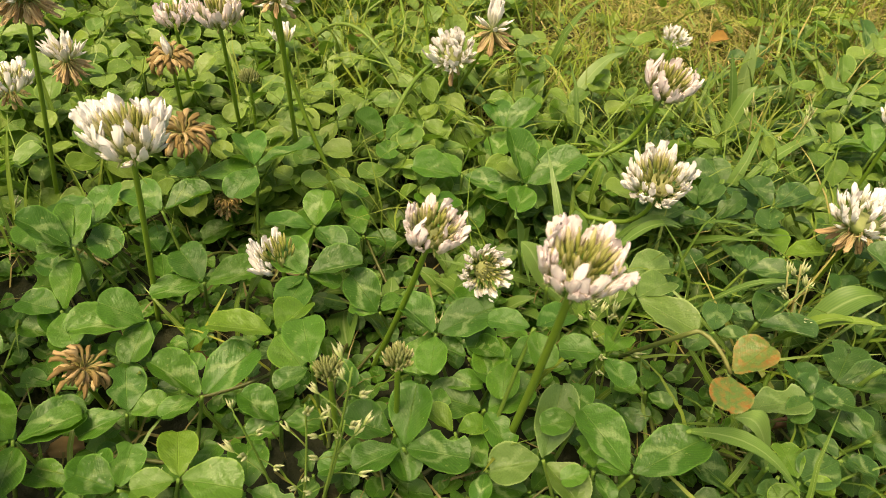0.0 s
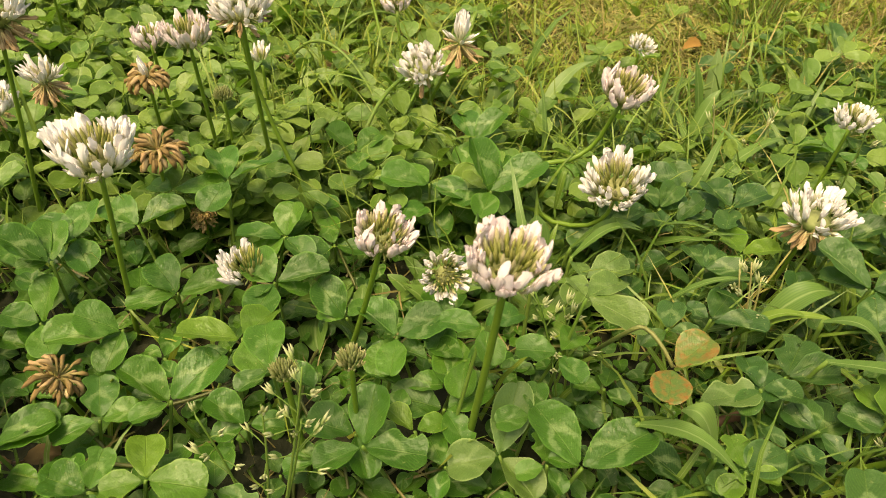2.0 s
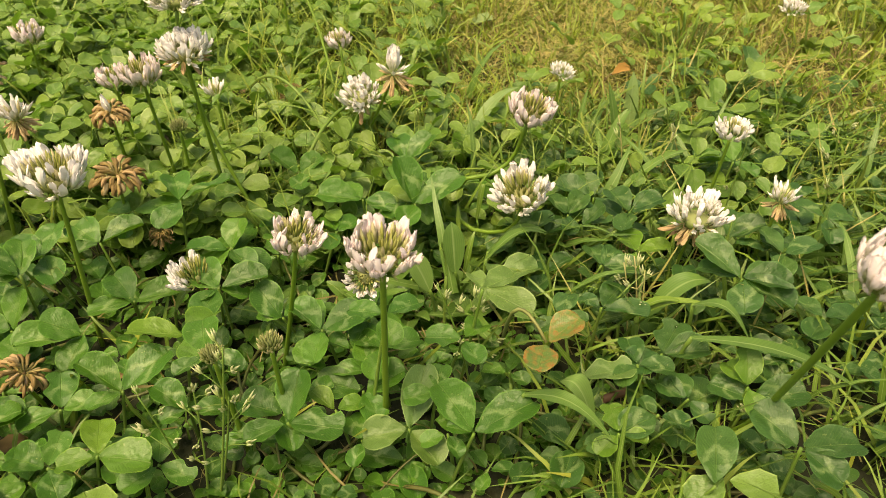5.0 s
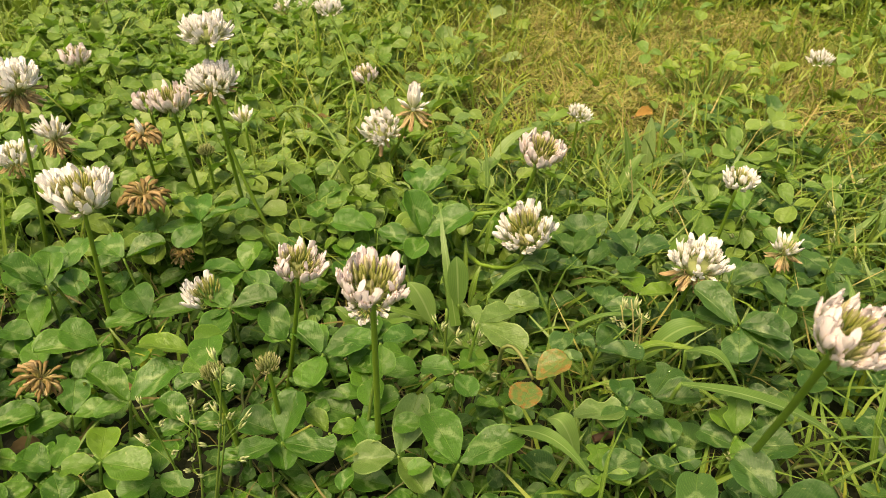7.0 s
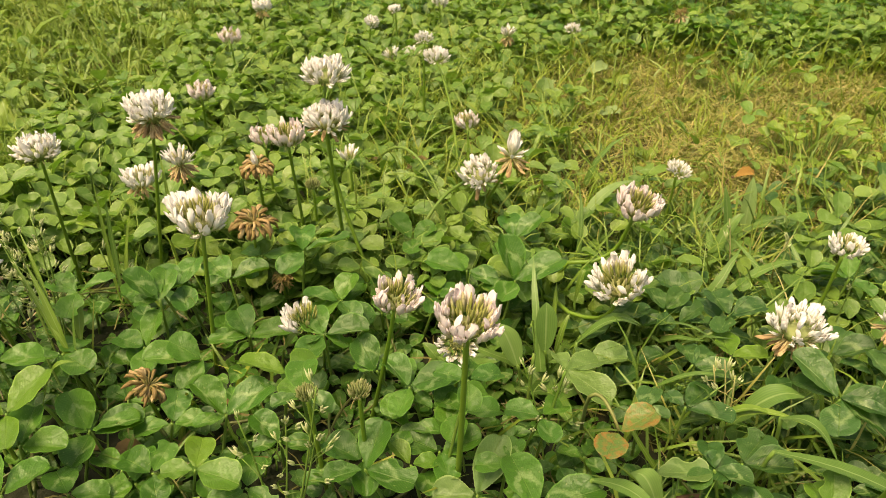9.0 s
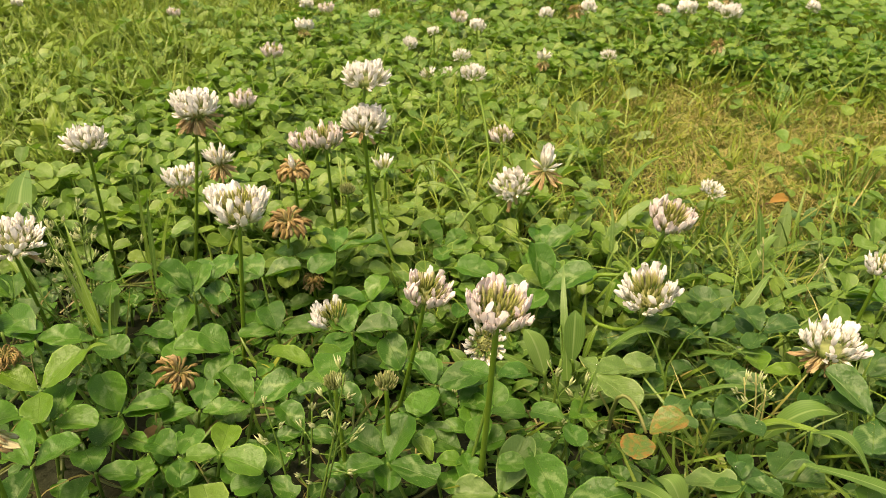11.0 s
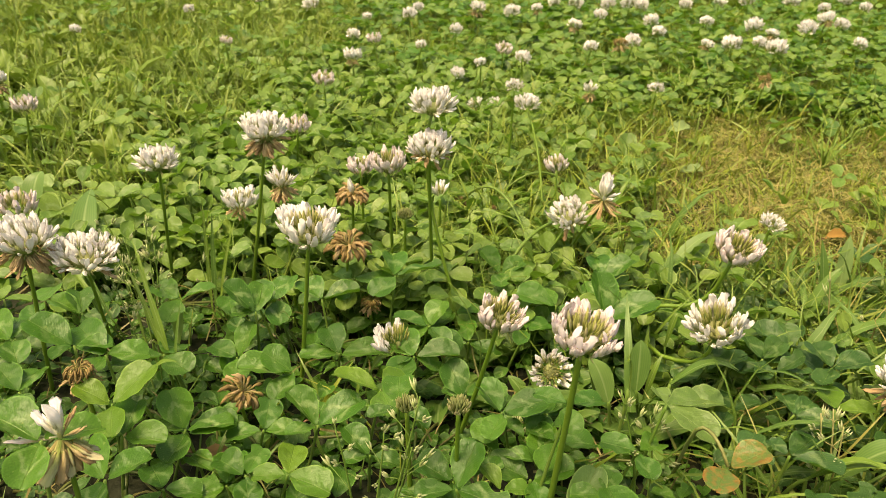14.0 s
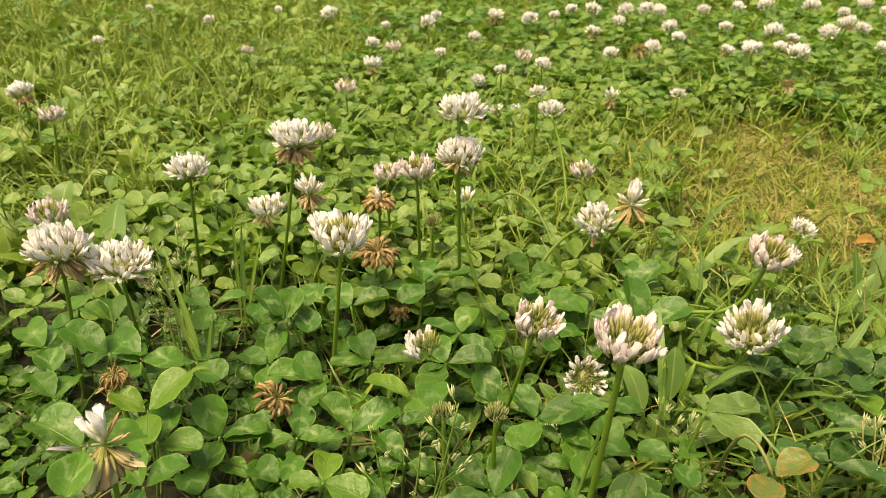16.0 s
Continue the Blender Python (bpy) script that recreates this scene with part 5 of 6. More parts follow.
grass_blade((-0.1566, 0.2280, 0.0214), (-0.1566, 0.2350, 0.0743), 0.0032, 0.003, GRASS_WIDE, 0)
grass_blade((-0.1539, 0.2280, 0.0237), (-0.1477, 0.2400, 0.0682), 0.0025, 0.004, GRASS_LIME, 0)
grass_blade((-0.1634, 0.1900, 0.0410), (-0.1813, 0.2050, 0.0703), 0.0018, 0.004, GRASS_LIME, 0)
grass_blade((-0.1539, 0.1800, 0.0367), (-0.1600, 0.1850, 0.0613), 0.0020, 0.002, GRASS_WIDE, 0)
grass_blade((-0.1373, 0.1650, 0.0383), (-0.1448, 0.1680, 0.0495), 0.0020, 0.002, GRASS_LIME, 0)
grass_blade((-0.1498, 0.2300, 0.0269), (-0.1444, 0.2350, 0.0490), 0.0018, 0.003, GRASS_LIME, 0)
grass_blade((-0.1626, 0.2926, 0.0200), (-0.1683, 0.3026, 0.0686), 0.0022, 0.004, GRASS_LIME, 0)
grass_blade((-0.2337, 0.2220, 0.0300), (-0.2665, 0.2757, 0.0550), 0.0140, 0.008, GRASS_PALE, 1)
grass_blade((-0.3107, 0.2689, 0.0300), (-0.3139, 0.2886, 0.0550), 0.0140, 0.008, GRASS_PALE, 1)
grass_blade((-0.0610, 0.2062, 0.0200), (-0.0548, 0.2162, 0.0219), 0.0040, 0.004, GRASS_LIME, 0)
grass_blade((0.0376, 0.2184, 0.0350), (0.0335, 0.2141, 0.0550), 0.0100, 0.008, GRASS_PALE, 1)
grass_blade((0.1018, 0.1321, 0.0350), (0.0907, 0.1393, 0.0480), 0.0095, 0.008, GRASS_PALE, 1)
grass_blade((0.0972, 0.3381, 0.0300), (0.1014, 0.3308, 0.0450), 0.0040, 0.008, GRASS_WIDE, 0)
grass_blade((-0.0331, 0.2915, 0.0300), (-0.0234, 0.3077, 0.0450), 0.0030, 0.008, GRASS, 0)
grass_blade((0.0349, 0.4110, 0.0300), (0.0442, 0.4315, 0.0450), 0.0030, 0.008, GRASS, 0)
grass_blade((-0.0648, 0.3605, 0.0300), (-0.0080, 0.3314, 0.0450), 0.0022, 0.008, GRASS, 0)
grass_blade((0.0524, 0.2874, 0.0300), (0.0239, 0.2846, 0.0450), 0.0028, 0.008, GRASS, 0)
grass_blade((0.0700, 0.2556, 0.0300), (0.0742, 0.2624, 0.0450), 0.0030, 0.008, GRASS, 0)

grass_blade((0.1578, 0.3138, 0.0050), (0.1624, 0.3198, 0.0521), 0.0016, 0.002, GRASS_STALK, 0)
grass_blade((0.1604, 0.3128, 0.0050), (0.1658, 0.3188, 0.0487), 0.0016, 0.002, GRASS_STALK, 0)
grass_blade((0.1637, 0.3139, 0.0050), (0.1587, 0.3199, 0.0535), 0.0016, 0.002, GRASS_STALK, 0)
grass_blade((0.1659, 0.3166, 0.0050), (0.1789, 0.3226, 0.0383), 0.0016, 0.002, GRASS_STALK, 0)
grass_blade((0.1576, 0.3165, 0.0050), (0.1579, 0.3225, 0.0397), 0.0016, 0.002, GRASS_STALK, 0)
grass_blade((0.1900, 0.3093, 0.0050), (0.1963, 0.3153, 0.0427), 0.0016, 0.002, GRASS_STALK, 0)
seed_grass((-0.1498, 0.1680, 0.0363), (-0.1750, 0.1800, 0.0661), 14, PETIOLE)
seed_grass((-0.1657, 0.1900, 0.0276), (-0.1724, 0.2050, 0.0796), 14, PETIOLE)
seed_grass((-0.1670, 0.1900, 0.0273), (-0.1859, 0.2050, 0.0695), 13, PETIOLE)
seed_grass((-0.1690, 0.1900, 0.0269), (-0.2010, 0.2100, 0.0716), 13, PETIOLE)
seed_grass((-0.1657, 0.1900, 0.0276), (-0.1649, 0.2000, 0.0720), 10, PETIOLE)
seed_grass((-0.1697, 0.1900, 0.0300), (-0.1919, 0.2050, 0.0648), 10, PETIOLE)
seed_grass((-0.1582, 0.2280, 0.0193), (-0.1654, 0.2320, 0.0466), 6, PETIOLE)
seed_grass((0.1304, 0.1896, 0.0300), (0.1228, 0.1936, 0.0538), 3, STRAW)
seed_grass((0.1336, 0.1906, 0.0300), (0.1266, 0.1946, 0.0561), 5, STRAW)
seed_grass((0.1324, 0.1899, 0.0300), (0.1317, 0.1939, 0.0496), 2, STRAW)
seed_grass((-0.0319, 0.1239, 0.0300), (-0.0248, 0.1279, 0.0628), 5, PETIOLE)
seed_grass((-0.0291, 0.1256, 0.0300), (-0.0155, 0.1296, 0.0541), 7, PETIOLE)
seed_grass((-0.0281, 0.1240, 0.0300), (-0.0125, 0.1280, 0.0779), 6, PETIOLE)
seed_grass((0.0682, 0.1797, 0.0350), (0.0630, 0.1837, 0.0447), 8, PETIOLE)
seed_grass((0.0073, 0.1963, 0.0300), (0.0097, 0.2003, 0.0101), 4, PETIOLE)
seed_grass((0.0649, 0.1680, 0.0300), (0.0502, 0.1720, 0.0629), 7, PETIOLE)
seed_grass((0.0449, 0.2341, 0.0300), (0.0403, 0.2381, -0.0025), 5, PETIOLE)
seed_grass((-0.0639, 0.1227, 0.0300), (-0.0757, 0.1267, 0.0266), 5, STRAW)
seed_grass((-0.0361, 0.1271, 0.0300), (-0.0445, 0.1311, 0.0528), 5, PETIOLE)
seed_grass((0.1591, 0.1346, 0.0300), (0.1645, 0.1386, 0.0328), 4, PETIOLE)
seed_grass((0.1842, 0.2562, 0.0300), (0.1904, 0.2602, 0.0708), 4, PETIOLE)
seed_grass((0.2305, 0.2446, 0.0300), (0.2224, 0.2486, 0.0815), 6, PETIOLE)
seed_grass((0.1524, 0.2977, 0.0300), (0.1745, 0.3017, 0.0541), 6, STRAW)
seed_grass((0.1501, 0.2923, 0.0300), (0.1412, 0.2963, 0.0630), 2, STRAW)

# ---- grass and litter that nobody could count ----
THIN = ([(v, s * 0.5 * (1 - v ** 2) + 0.01 * s, 0.32 * v * (1 - v) * 2) for v in (0, 0.35, 0.7, 1.0) for s in (-1, 1)],
        grid_faces(4, 2), [(0.5 + 0.5 * s, v) for v in (0, 0.35, 0.7, 1.0) for s in (-1, 1)])


def grass_mass(label, n, box, length, width, pitch, keep, material, level=(0.0, 0.006)):
    mats = []
    while len(mats) < n:
        x, y = rng.uniform(box[0], box[1]), rng.uniform(box[2], box[3])
        if rng.random() > keep(x, y):
            continue
        s = rng.uniform(*length)
        mats.append(turn(rng.uniform(0, 360), rng.uniform(*pitch), rng.uniform(-50, 50), (x, y, rng.uniform(*level)), (s, rng.uniform(*width), s)))
    return tagged(new("grass", mesh_of("grass", *spread(THIN, mats), material)), label, "grass", kind="stuff")


GRASS_LAWN = blade_material("grass_lawn", (0.115, 0.215, 0.026), (0.165, 0.270, 0.036), (0.225, 0.325, 0.050), (0.31, 0.36, 0.08))
open_lawn = lambda x, y: 1.0 - clover_share(x, y)
bare = lambda x, y: noise.noise((x * 17, y * 17, 5)) + 0.6 * noise.noise((x * 50, y * 50, 9))
trodden = lambda x, y: in_patch(x, y) * max(0.0, min(1.0, 0.55 + 1.2 * bare(x, y)))
worn = lambda x, y: in_patch(x, y) * max(0.0, min(1.0, 0.35 - 1.6 * bare(x, y)))
grass_mass("short yellow-green turf of the trodden patch", 22000, (-0.08, 0.6, 0.33, 0.86), (0.005, 0.013), (0.0005, 0.0012), (-5, 55), trodden, TURF, (0.002, 0.012))
grass_mass("fine green grass sprouting in the trodden patch", 4000, (-0.08, 0.7, 0.33, 0.9), (0.007, 0.018), (0.0006, 0.0014), (5, 75), trodden, GRASS_FAR, (0.002, 0.014))
grass_mass("dry straw on the worn spots of the patch", 5500, (-0.08, 0.6, 0.33, 0.86), (0.008, 0.022), (0.0004, 0.0010), (-6, 22), worn, GRASS_DRY, (0.003, 0.014))
grass_mass("brown thatch on the barest strip of the patch", 900, (0.125, 0.222, 0.459, 0.510), (0.006, 0.020), (0.0005, 0.0012), (-6, 14), lambda x, y: 1.0, GRASS_DRY, (0.008, 0.016))
grass_mass("loose green shoots over the trodden patch", 380, (-0.08, 0.6, 0.33, 0.86), (0.016, 0.032), (0.0007, 0.0016), (15, 75), in_patch, GRASS_FAR, (0.002, 0.010))
grass_mass("thin green grass blades between clover leaves", 700, (-0.25, 0.30, 0.06, 0.42), (0.02, 0.045), (0.0008, 0.0022), (10, 60), lambda x, y: 0.35 + 0.65 * (x > 0.05), GRASS)
grass_mass("loose thin grass among the taller flowers", 1150, (-0.42, 0.34, 0.26, 0.75), (0.022, 0.055), (0.0007, 0.0018), (5, 65), lambda x, y: 1.0 - 0.93 * in_patch(x, y), GRASS_LAWN, (0.0, 0.02))
grass_mass("dark green grass at the clover's edge", 950, (0.09, 0.34, 0.05, 0.40), (0.02, 0.05), (0.0008, 0.0024), (8, 60), lambda x, y: 1.0, GRASS, (0.002, 0.025))
grass_mass("mixed lawn grass beside the clover", 18000, (-1.5, -0.2, 0.25, 1.5), (0.02, 0.055), (0.0008, 0.0026), (15, 80), lambda x, y: open_lawn(x, y) * thinning(x, y, -1.5, 9.0), GRASS_LAWN, (0.0, 0.016))
grass_mass("lawn grass at the edge of the patch", 2300, (0.26, 0.9, 0.25, 0.9), (0.02, 0.05), (0.001, 0.0028), (15, 80), lambda x, y: open_lawn(x, y) * (1 - in_patch(x, y)), GRASS_FAR)
grass_mass("tangled short grass at the clover's edge", 700, (0.05, 0.36, 0.27, 0.48), (0.010, 0.034), (0.0007, 0.0018), (0, 60), lambda x, y: 1.0 - 0.8 * in_patch(x, y), GRASS_LAWN, (0.003, 0.020))
grass_mass("yellowed grass stalks at the clover's edge", 300, (0.08, 0.34, 0.18, 0.48), (0.02, 0.05), (0.0007, 0.0013), (5, 70), lambda x, y: 1.0, GRASS_DRY, (0.004, 0.02))
grass_mass("fine grass tangled among the flower stems", 650, (-0.10, 0.16, 0.28, 0.60), (0.02, 0.05), (0.0006, 0.0014), (0, 60), lambda x, y: 1.0 - 0.9 * in_patch(x, y), GRASS_LAWN, (0.01, 0.035))
grass_mass("broader grass blades between clover and turf", 170, (0.03, 0.30, 0.20, 0.42), (0.03, 0.055), (0.003, 0.006), (8, 50), lambda x, y: 1.0 - 0.8 * in_patch(x, y), GRASS_WIDE, (0.004, 0.02))
grass_mass("pale thin grass stalks among clover stems", 420, (-0.26, 0.16, 0.22, 0.56), (0.03, 0.065), (0.0005, 0.0010), (20, 70), lambda x, y: 1.0 - 0.95 * in_patch(x, y), GRASS_LAWN, (0.0, 0.02))
grass_mass("fine grass through the clover behind the flowers", 3400, (-0.55, 0.45, 0.42, 0.95), (0.020, 0.048), (0.0006, 0.0016), (10, 70), lambda x, y: 1.0 - 0.9 * in_patch(x, y), GRASS_LAWN, (0.008, 0.034))
grass_mass("pale wispy grass where clover thins beside the patch", 1100, (-0.07, 0.10, 0.34, 0.66), (0.016, 0.042), (0.0006, 0.0014), (5, 65), lambda x, y: 1.0 - 0.85 * in_patch(x, y), GRASS_FAR, (0.008, 0.032))
grass_mass("green grass among the far clover", 21000, (-1.5, 1.6, 0.7, 1.8), (0.025, 0.05), (0.001, 0.003), (20, 85), lambda x, y: thinning(x, y, -1.5, 1.6), GRASS_FAR)
grass_mass("distant lawn grass", 14000, (-3.0, 3.2, 1.6, 4.8), (0.04, 0.09), (0.002, 0.005), (25, 85), lambda x, y: thinning(x, y, -3.1, 3.3, 1.2, 4.9), GRASS_FAR)
grass_mass("yellow-green grass between the clover leaves", 280, (0.09, 0.32, 0.06, 0.32), (0.018, 0.045), (0.0008, 0.0020), (5, 60), lambda x, y: 1.0, GRASS_LAWN, (0.002, 0.022))
THATCH = blade_material("dead_thatch", (0.13, 0.10, 0.035), (0.21, 0.16, 0.06), (0.30, 0.22, 0.09))
grass_mass("dead straw and thatch on the soil", 1700, (-0.3, 0.32, 0.02, 0.5), (0.010, 0.028), (0.0005, 0.0011), (-4, 16), lambda x, y: 1.0, THATCH, (0.002, 0.012))

RUNNER = stem_material("runner_brown_green", (0.10, 0.09, 0.03), (0.09, 0.14, 0.03), (0.14, 0.17, 0.05))


def runner_mass(label, n, box):
    """Creeping clover runners that cross each other low over the soil."""
    sets = []
    for _ in range(n):
        x, y, a, ln = rng.uniform(box[0], box[1]), rng.uniform(box[2], box[3]), rng.uniform(0, 2 * math.pi), rng.uniform(0.02, 0.055)
        end = (x + ln * math.cos(a), y + ln * math.sin(a), rng.uniform(0.003, 0.020))
        sets.append(tube(bend((x, y, rng.uniform(0.0, 0.010)), end, rng.uniform(-0.002, 0.012), 7, (rng.uniform(-0.008, 0.008), rng.uniform(-0.008, 0.008))), [rng.uniform(0.0004, 0.0009)] * 7, 5))
    return tagged(new("clover_runners", mesh_of("clover_runners", *join(*sets), RUNNER)), label, "clover runners", kind="stuff")


runner_mass("creeping brown-green clover runners over the soil", 280, (-0.28, 0.30, 0.04, 0.44))

LANCE = ([(v, s * 0.5 * math.sin(math.pi * (0.05 + 0.93 * v)) ** 0.8, 0.5 * v - 0.55 * v * v + 0.1 * abs(s) * math.sin(3 * v)) for v in (0, 0.2, 0.45, 0.7, 0.9, 1.0) for s in (-1, 0, 1)],
         grid_faces(6, 3), [(0.5 + 0.5 * s, v) for v in (0, 0.2, 0.45, 0.7, 0.9, 1.0) for s in (-1, 0, 1)])


def weed_mass(label, n, box, length, keep, material, ratio=(0.34, 0.62)):
    """Rosettes of broad leaves."""
    mats = []
    done = 0
    while done < n:
        x, y = rng.uniform(box[0], box[1]), rng.uniform(box[2], box[3])
        if rng.random() > keep(x, y):
            continue
        done += 1
        turned, size = rng.uniform(0, 360), rng.uniform(*length)
        for k in range(rng.integers(4, 8)):
            s = size * rng.uniform(0.7, 1.1)
            mats.append(turn(turned + 57 * k + rng.uniform(-20, 20), rng.uniform(5, 55), rng.uniform(-20, 20), (x + rng.uniform(-0.004, 0.004), y, 0.006), (s, s * rng.uniform(*ratio), s)))
    return tagged(new("weeds", mesh_of("weeds", *spread(LANCE, mats), material)), label, "weeds", kind="stuff")


beyond = lambda x, y: 1.0 if y < -0.12 or abs(x - 0.03) > 0.3 else 0.15
grass_mass("lawn grass on the near side", 15000, (-1.5, 1.6, -1.5, 0.20), (0.025, 0.05), (0.001, 0.003), (20, 80), lambda x, y: beyond(x, y) * thinning(x, y, -1.5, 1.6, -1.5), GRASS_FAR)
clover_mass("clover leaves on the near side", 3200, TINY, (-1.5, 1.6, -1.5, 0.15), 0.01, 0.04, (0.010, 0.017), lambda x, y: beyond(x, y) * thinning(x, y, -1.5, 1.6, -1.5), False)
grass_mass("lawn grass further to the side", 7000, (0.5, 2.4, -0.2, 2.1), (0.025, 0.055), (0.001, 0.003), (20, 80), lambda x, y: thinning(x, y, 0.4, 2.4, -0.4, 2.2), GRASS_FAR)
grass_mass("lawn grass on the far side", 7000, (-2.6, -0.9, -0.2, 2.1), (0.025, 0.055), (0.001, 0.003), (20, 80), lambda x, y: thinning(x, y, -2.6, -0.7, -0.4, 2.2), GRASS_FAR)
weed_mass("broad-leaved lawn weeds in light green", 520, (-1.3, -0.24, 0.16, 1.5), (0.026, 0.055), open_lawn, WEED, (0.20, 0.40))
weed_mass("small leafy weeds crowding the lawn", 1100, (-1.1, -0.24, 0.18, 1.1), (0.012, 0.024), open_lawn, WEED, (0.30, 0.55))
weed_mass("low yellow-green weeds around the trodden patch", 260, (-0.02, 0.75, 0.36, 1.0), (0.010, 0.024), lambda x, y: 0.2 + 0.8 * (x > 0.3), WEED)
weed_mass("small twisted weed leaves among clover", 110, (-0.04, 0.24, 0.21, 0.40), (0.011, 0.024), lambda x, y: 1.0 - 0.9 * in_patch(x, y), GRASS_WIDE)
weed_mass("broad green leaves in the distant lawn", 1200, (-3.0, 3.0, 1.3, 4.6), (0.03, 0.06), lambda x, y: 1.0, WEED)


# ---- small things ----


def dry_leaf(x, y, z, yaw, size, material, label):
    """A fallen leaf, curled a little."""
    leaf = tagged(new("dry_leaf"), label, "dry leaf", "dry leaves")
    leaf.location = (x, y, z)
    part("blade", mesh_of("blade", *leaflet_shape(11, 3, 0.5, 0.12, int(1000 * y), 0.05), material), leaf, "", turn(yaw, 12, 15, (0, 0, 0), (size, 0.7 * size, size)))
    part("stalk", mesh_of("stalk", *tube(bend((-0.4 * size * math.cos(radians(yaw)), -0.4 * size * math.sin(radians(yaw)), -0.004), (0, 0, 0), 0.002, 5), [0.0005] * 5, 5), BARK), leaf)
    return leaf


def twig(a, b, r):
    """A dead runner lying on the ground."""
    ob = tagged(new("twig"), "reddish brown dead clover runner on the soil", "twig")
    ob.location = a
    pts = bend((0, 0, 0), Vector(b) - Vector(a), 0.004, 9, (0.004, 0.003))
    part("shoot", mesh_of("shoot", *tube(pts, [r * (1 + 0.25 * math.sin(3 * i)) for i in range(9)], 6), BARK), ob)
    part("node", mesh_of("node", *tube([pts[4] - Vector((0.001, 0, 0)), pts[4], pts[4] + Vector((0.001, 0, 0))], [0.6 * r, 1.7 * r, 0.6 * r], 6), BARK), ob)
    return ob


def bare_stem(a, b, sag, swing, r):
    """A long flower stem that has fallen over."""
    ob = tagged(new("fallen_stem"), "pale green clover stem bent over the leaves", "stem", "fallen stems")
    ob.location = a
    part("shoot", mesh_of("shoot", *tube(bend((0, 0, 0), Vector(b) - Vector(a), sag, 13, swing), [r] * 13, 7), PETIOLE), ob)
    part("joint", mesh_of("joint", *tube([(0, 0, -0.003), (0, 0, 0), (0, 0, 0.002)], [0.5 * r, 1.4 * r, 0.8 * r], 6), PETIOLE), ob)
    return ob


def water_drop(x, y, z, r):
    """A bead of rain on a leaf."""
    ob = tagged(new("water_drop"), "clear rain drop resting on a clover leaf", "water drop", "water drops")
    ob.location = (x, y, z)
    rise = [math.sin(math.pi / 2 * i / 4) for i in range(5)]
    bead = tube([(0, 0, r * (0.9 * k - 0.1)) for k in rise], [r * math.sqrt(max(0.0004, 1 - k * k)) * (1 if i else 0.95) for i, k in enumerate(rise)], 10)
    part("bead", mesh_of("bead", *bead, DROP), ob)
    return ob


def weed_plant(x, y, wide, n):
    """A low bushy weed of small rounded leaves."""
    plant = tagged(new("weed_plant"), "low yellow-green weed with small rounded leaves", "weed", "weeds")
    plant.location = (x, y, 0)
    for i in range(n):
        a, d = 2.4 * i, wide * math.sqrt((i + 0.5) / n)
        tip = Vector((d * math.cos(a), d * math.sin(a), rng.uniform(0.018, 0.045) * (1.15 - d / wide * 0.5)))
        s = rng.uniform(0.007, 0.012)
        stalk = part("stalk", mesh_of("stalk", *tube(bend((0.3 * tip.x, 0.3 * tip.y, -0.003), tip, 0.006, 5), [0.0005] * 5, 4), PETIOLE), plant)
        part("leaf", LEAFLETS[5][i % 5], stalk, "", turn(math.degrees(a) + rng.uniform(-50, 50), rng.uniform(-20, 25), rng.uniform(-20, 20), tip, (s, s, s)))
    return plant


def grass_tuft(x, y, size, n, material):
    """A tuft of fine blades fanning out of one crown."""
    tuft = tagged(new("grass_tuft"), "yellow-green grass tuft standing in the trodden turf", "grass tuft", "grass tufts")
    tuft.location = (x, y, 0.004)
    for i in range(n):
        a, out = 2.4 * i + rng.uniform(-0.3, 0.3), rng.uniform(0.25, 0.95) * size
        tip = Vector((out * math.cos(a), out * math.sin(a), size * rng.uniform(0.45, 0.95)))
        part("blade", mesh_of("blade", *blade_shape((0, 0, 0), tip, rng.uniform(0.0012, 0.0022), 0.12 * size, 0), material), tuft)
    return tuft


def small_sprig(x, y, size, n):
    """A low sprig of a few oval leaves on thin stalks."""
    sprig = tagged(new("weed_sprig"), "small green weed sprig with oval leaves in short turf", "weed sprig", "weed sprigs")
    sprig.location = (x, y, 0.002)
    for i in range(n):
        a = 2.4 * i + rng.uniform(-0.4, 0.4)
        tip = Vector((0.5 * size * math.cos(a), 0.5 * size * math.sin(a), rng.uniform(0.4, 1.0) * size))
        stalk = part("stalk", mesh_of("stalk", *tube(bend((0, 0, -0.003), tip, 0.1 * size, 5), [0.0005] * 5, 4), PETIOLE), sprig)
        k = 0.55 * size * rng.uniform(0.8, 1.2)
        part("leaf", LEAFLETS[(0, 5, 2)[i % 3]][i % 5], stalk, "", turn(math.degrees(a), rng.uniform(-10, 30), rng.uniform(-20, 20), tip, (k, 0.8 * k, k)))
    return sprig


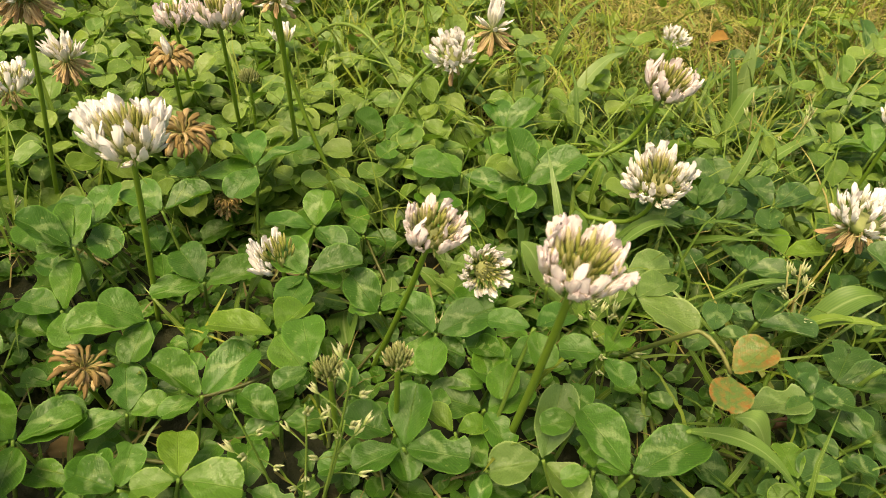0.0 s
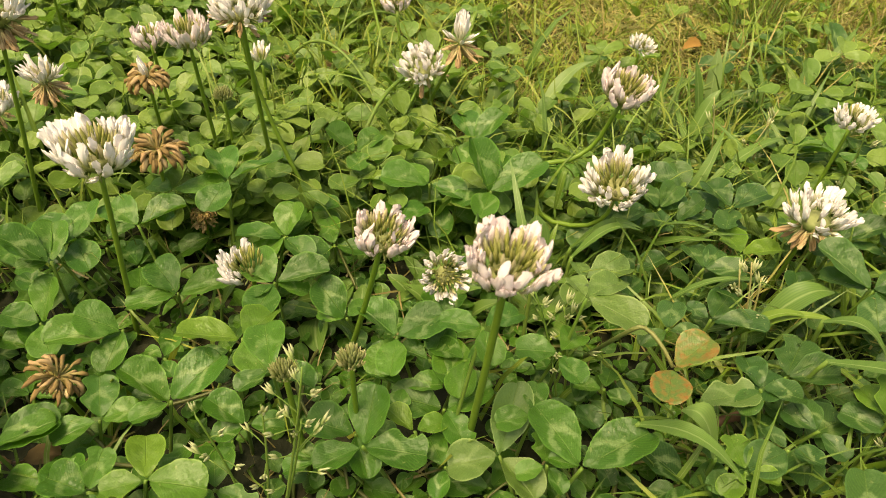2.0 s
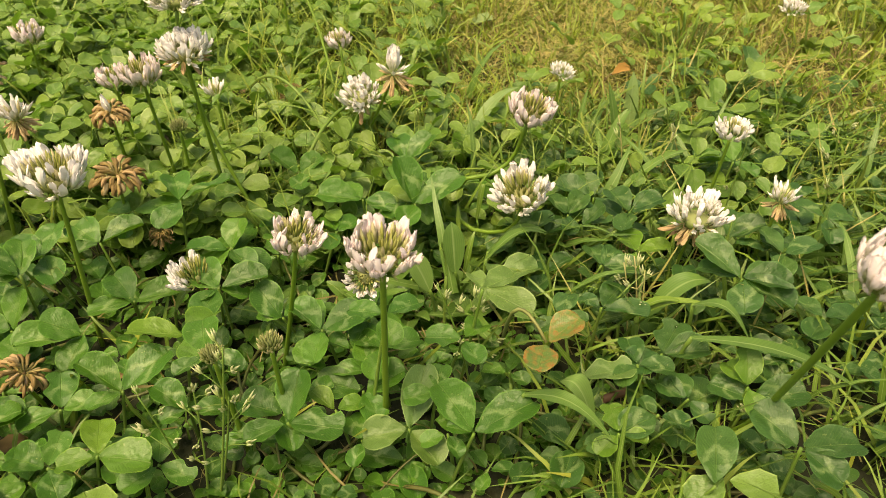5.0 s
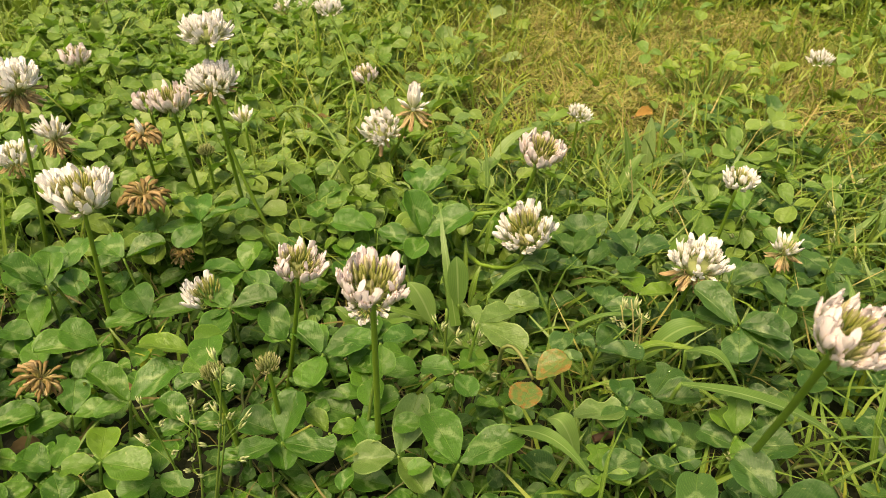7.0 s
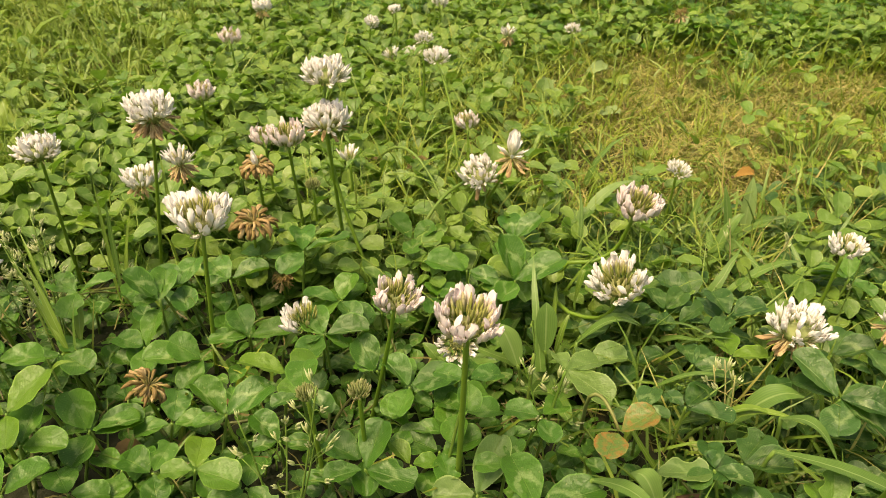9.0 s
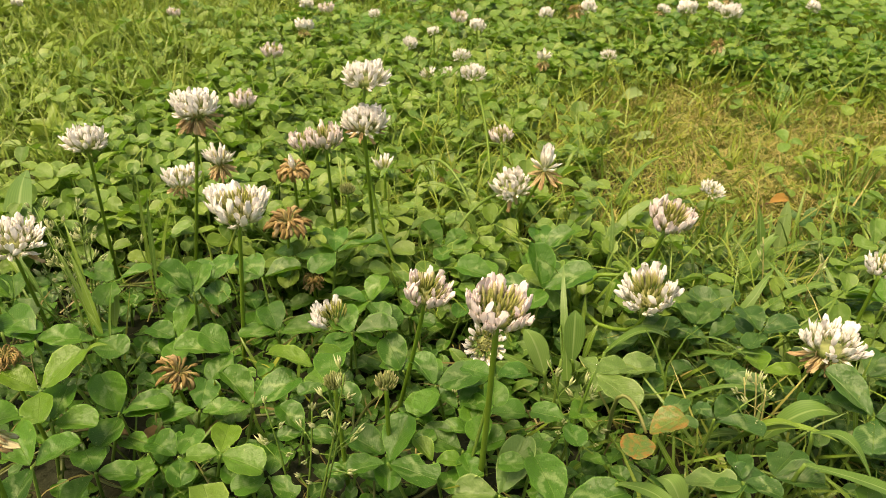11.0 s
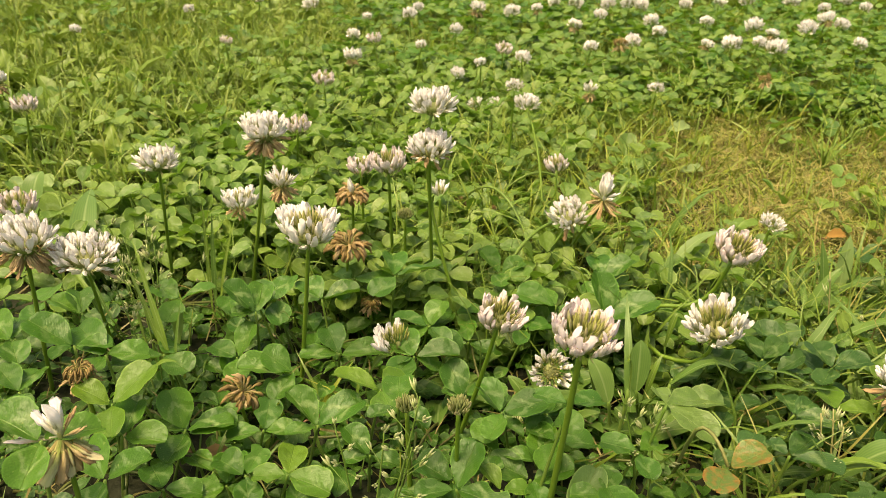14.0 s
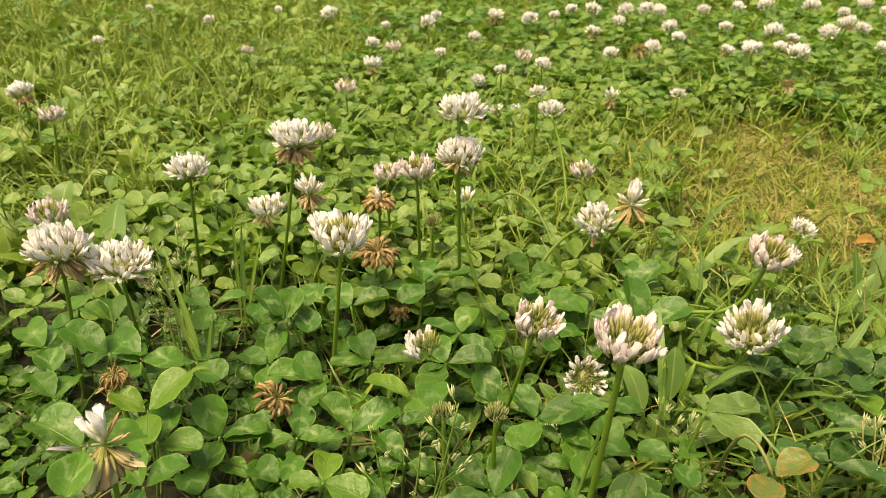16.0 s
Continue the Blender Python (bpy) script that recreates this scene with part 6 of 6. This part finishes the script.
for _x, _y, _s, _n in ((0.205, 0.622, 0.042, 26), (0.118, 0.470, 0.026, 16), (0.160, 0.525, 0.022, 14), (0.262, 0.560, 0.030, 16), (0.236, 0.690, 0.034, 16), (0.075, 0.545, 0.020, 12), (0.145, 0.640, 0.022, 12)):
    grass_tuft(_x, _y, _s, _n, GRASS_LIME if _s > 0.03 else GRASS_FAR)
for _k in range(24):
    _x, _y = rng.uniform(0.0, 0.36), rng.uniform(0.40, 0.78)
    if in_patch(_x, _y) > 0.1:
        small_sprig(_x, _y, rng.uniform(0.010, 0.020), rng.integers(3, 6))
def lobed_shape(seed):
    """A long leaf of length 1 along +x, cut into backward teeth on both sides."""
    r = np.random.default_rng(seed)
    verts, uvs = [], []
    for i in range(25):
        v = i / 24
        w = 0.20 * math.sin(math.pi * min(1.0, 0.10 + 0.90 * v)) ** 0.7 * (0.55 + 0.45 * v)
        saw = 1.0 - 0.55 * ((5.0 * v + 0.1) % 1.0) if 0.1 < v < 0.9 else 0.8
        for j in range(-2, 3):
            sd = j / 2
            verts.append((v - 0.06 * abs(sd) * saw, sd * w * saw * r.uniform(0.92, 1.08), 0.45 * v - 0.40 * v * v + 0.14 * abs(sd) * w + 0.015 * math.sin(11 * v + 3 * sd)))
            uvs.append((0.5 + 0.5 * sd, v))
    return verts, grid_faces(25, 5), uvs


def lobed_plant(x, y, size, n):
    """A rosette of toothed leaves."""
    plant = tagged(new("lobed_weed"), "light green lawn weed with long toothed leaves", "weed", "toothed weeds")
    plant.location = (x, y, 0.004)
    for i in range(n):
        k = size * rng.uniform(0.75, 1.1)
        part("leaf", LOBED[i % 3], plant, "", turn(137.5 * i + rng.uniform(-15, 15), rng.uniform(12, 48), rng.uniform(-20, 20), (0, 0, 0), (k, k, k)))
    return plant


LOBED = [mesh_of("leaf", *lobed_shape(300 + i), WEED) for i in range(3)]
lobed_plant(-0.444, 0.438, 0.055, 7)
lobed_plant(-0.352, 0.396, 0.055, 7)
lobed_plant(-0.620, 0.562, 0.055, 7)
lobed_plant(-0.376, 0.490, 0.055, 7)
lobed_plant(-0.447, 0.536, 0.055, 7)
lobed_plant(-0.459, 0.712, 0.055, 7)

dry_leaf(0.0815, 0.5526, 0.0120, 10, 0.020, LITTER_PALE, "pale grey-green leaf lying in short grass")
dry_leaf(0.0686, 0.5352, 0.0120, 200, 0.022, LITTER_PALE, "pale grey-green leaf lying in short grass")
dry_leaf(0.0341, 0.5654, 0.0260, 80, 0.020, LITTER_PALE, "pale grey-green leaf standing in short grass")
dry_leaf(0.1759, 0.4462, 0.0160, 20, 0.015, LITTER_ORANGE, "orange-brown fallen leaf in the trodden grass")
dry_leaf(0.0691, 0.6278, 0.0220, 30, 0.026, LITTER_PALE, "pale grey-green leaf lying in short grass")
dry_leaf(-0.0589, 0.3811, 0.0300, 150, 0.016, LITTER, "curled brown dead leaf among clover")
dry_leaf(-0.0435, 0.3785, 0.0300, 40, 0.020, LITTER, "curled brown dead leaf among clover")
dry_leaf(-0.0795, 0.1761, 0.0100, 40, 0.011, LITTER, "curled brown dead leaf among clover")
dry_leaf(-0.1128, 0.1449, 0.0080, 10, 0.012, LITTER, "curled brown dead leaf among clover")
dry_leaf(-0.1164, 0.1440, 0.0080, 200, 0.011, LITTER, "curled brown dead leaf among clover")
clover_leaf(0.0489, 0.3870, 0.0360, 1, (165, 5, 15), (285, -12, 15), (40, 8, 14))
clover_leaf(0.0362, 0.5262, 0.0300, 1, (95, 62, 19), (200, 20, 14), full=False)
twig((0.1124, 0.1561, 0.0180), (0.1317, 0.1605, 0.0140), 0.0016)
bare_stem((-0.0665, 0.3818, 0.0300), (-0.0088, 0.3350, 0.0300), 0.050, (0.000, 0.004), 0.0009)
bare_stem((-0.0181, 0.2826, 0.0300), (0.0021, 0.3333, 0.0500), 0.012, (-0.004, 0.000), 0.0010)
bare_stem((0.1147, 0.2655, 0.0200), (0.0686, 0.2625, 0.0200), 0.000, (0.000, -0.010), 0.0011)
bare_stem((-0.1053, 0.2423, 0.0600), (-0.1092, 0.2780, 0.0200), 0.004, (0.000, 0.000), 0.0008)
bare_stem((-0.0424, 0.4203, 0.0300), (-0.0030, 0.4394, 0.0350), 0.020, (0.000, 0.000), 0.0008)
bare_stem((0.1197, 0.1862, 0.0120), (0.1442, 0.1784, 0.0200), 0.006, (0.000, 0.000), 0.0007)
water_drop(-0.0196, 0.1891, 0.0301, 0.0006)
water_drop(0.1191, 0.1593, 0.0404, 0.0006)
water_drop(0.1398, 0.1718, 0.0402, 0.0008)
water_drop(0.1201, 0.1662, 0.0395, 0.0005)
water_drop(-0.1018, 0.1399, 0.0310, 0.0008)
water_drop(0.0675, 0.1773, 0.0603, 0.0006)
weed_plant(0.2433, 0.4965, 0.042, 64)
weed_plant(0.2491, 0.4074, 0.020, 12)
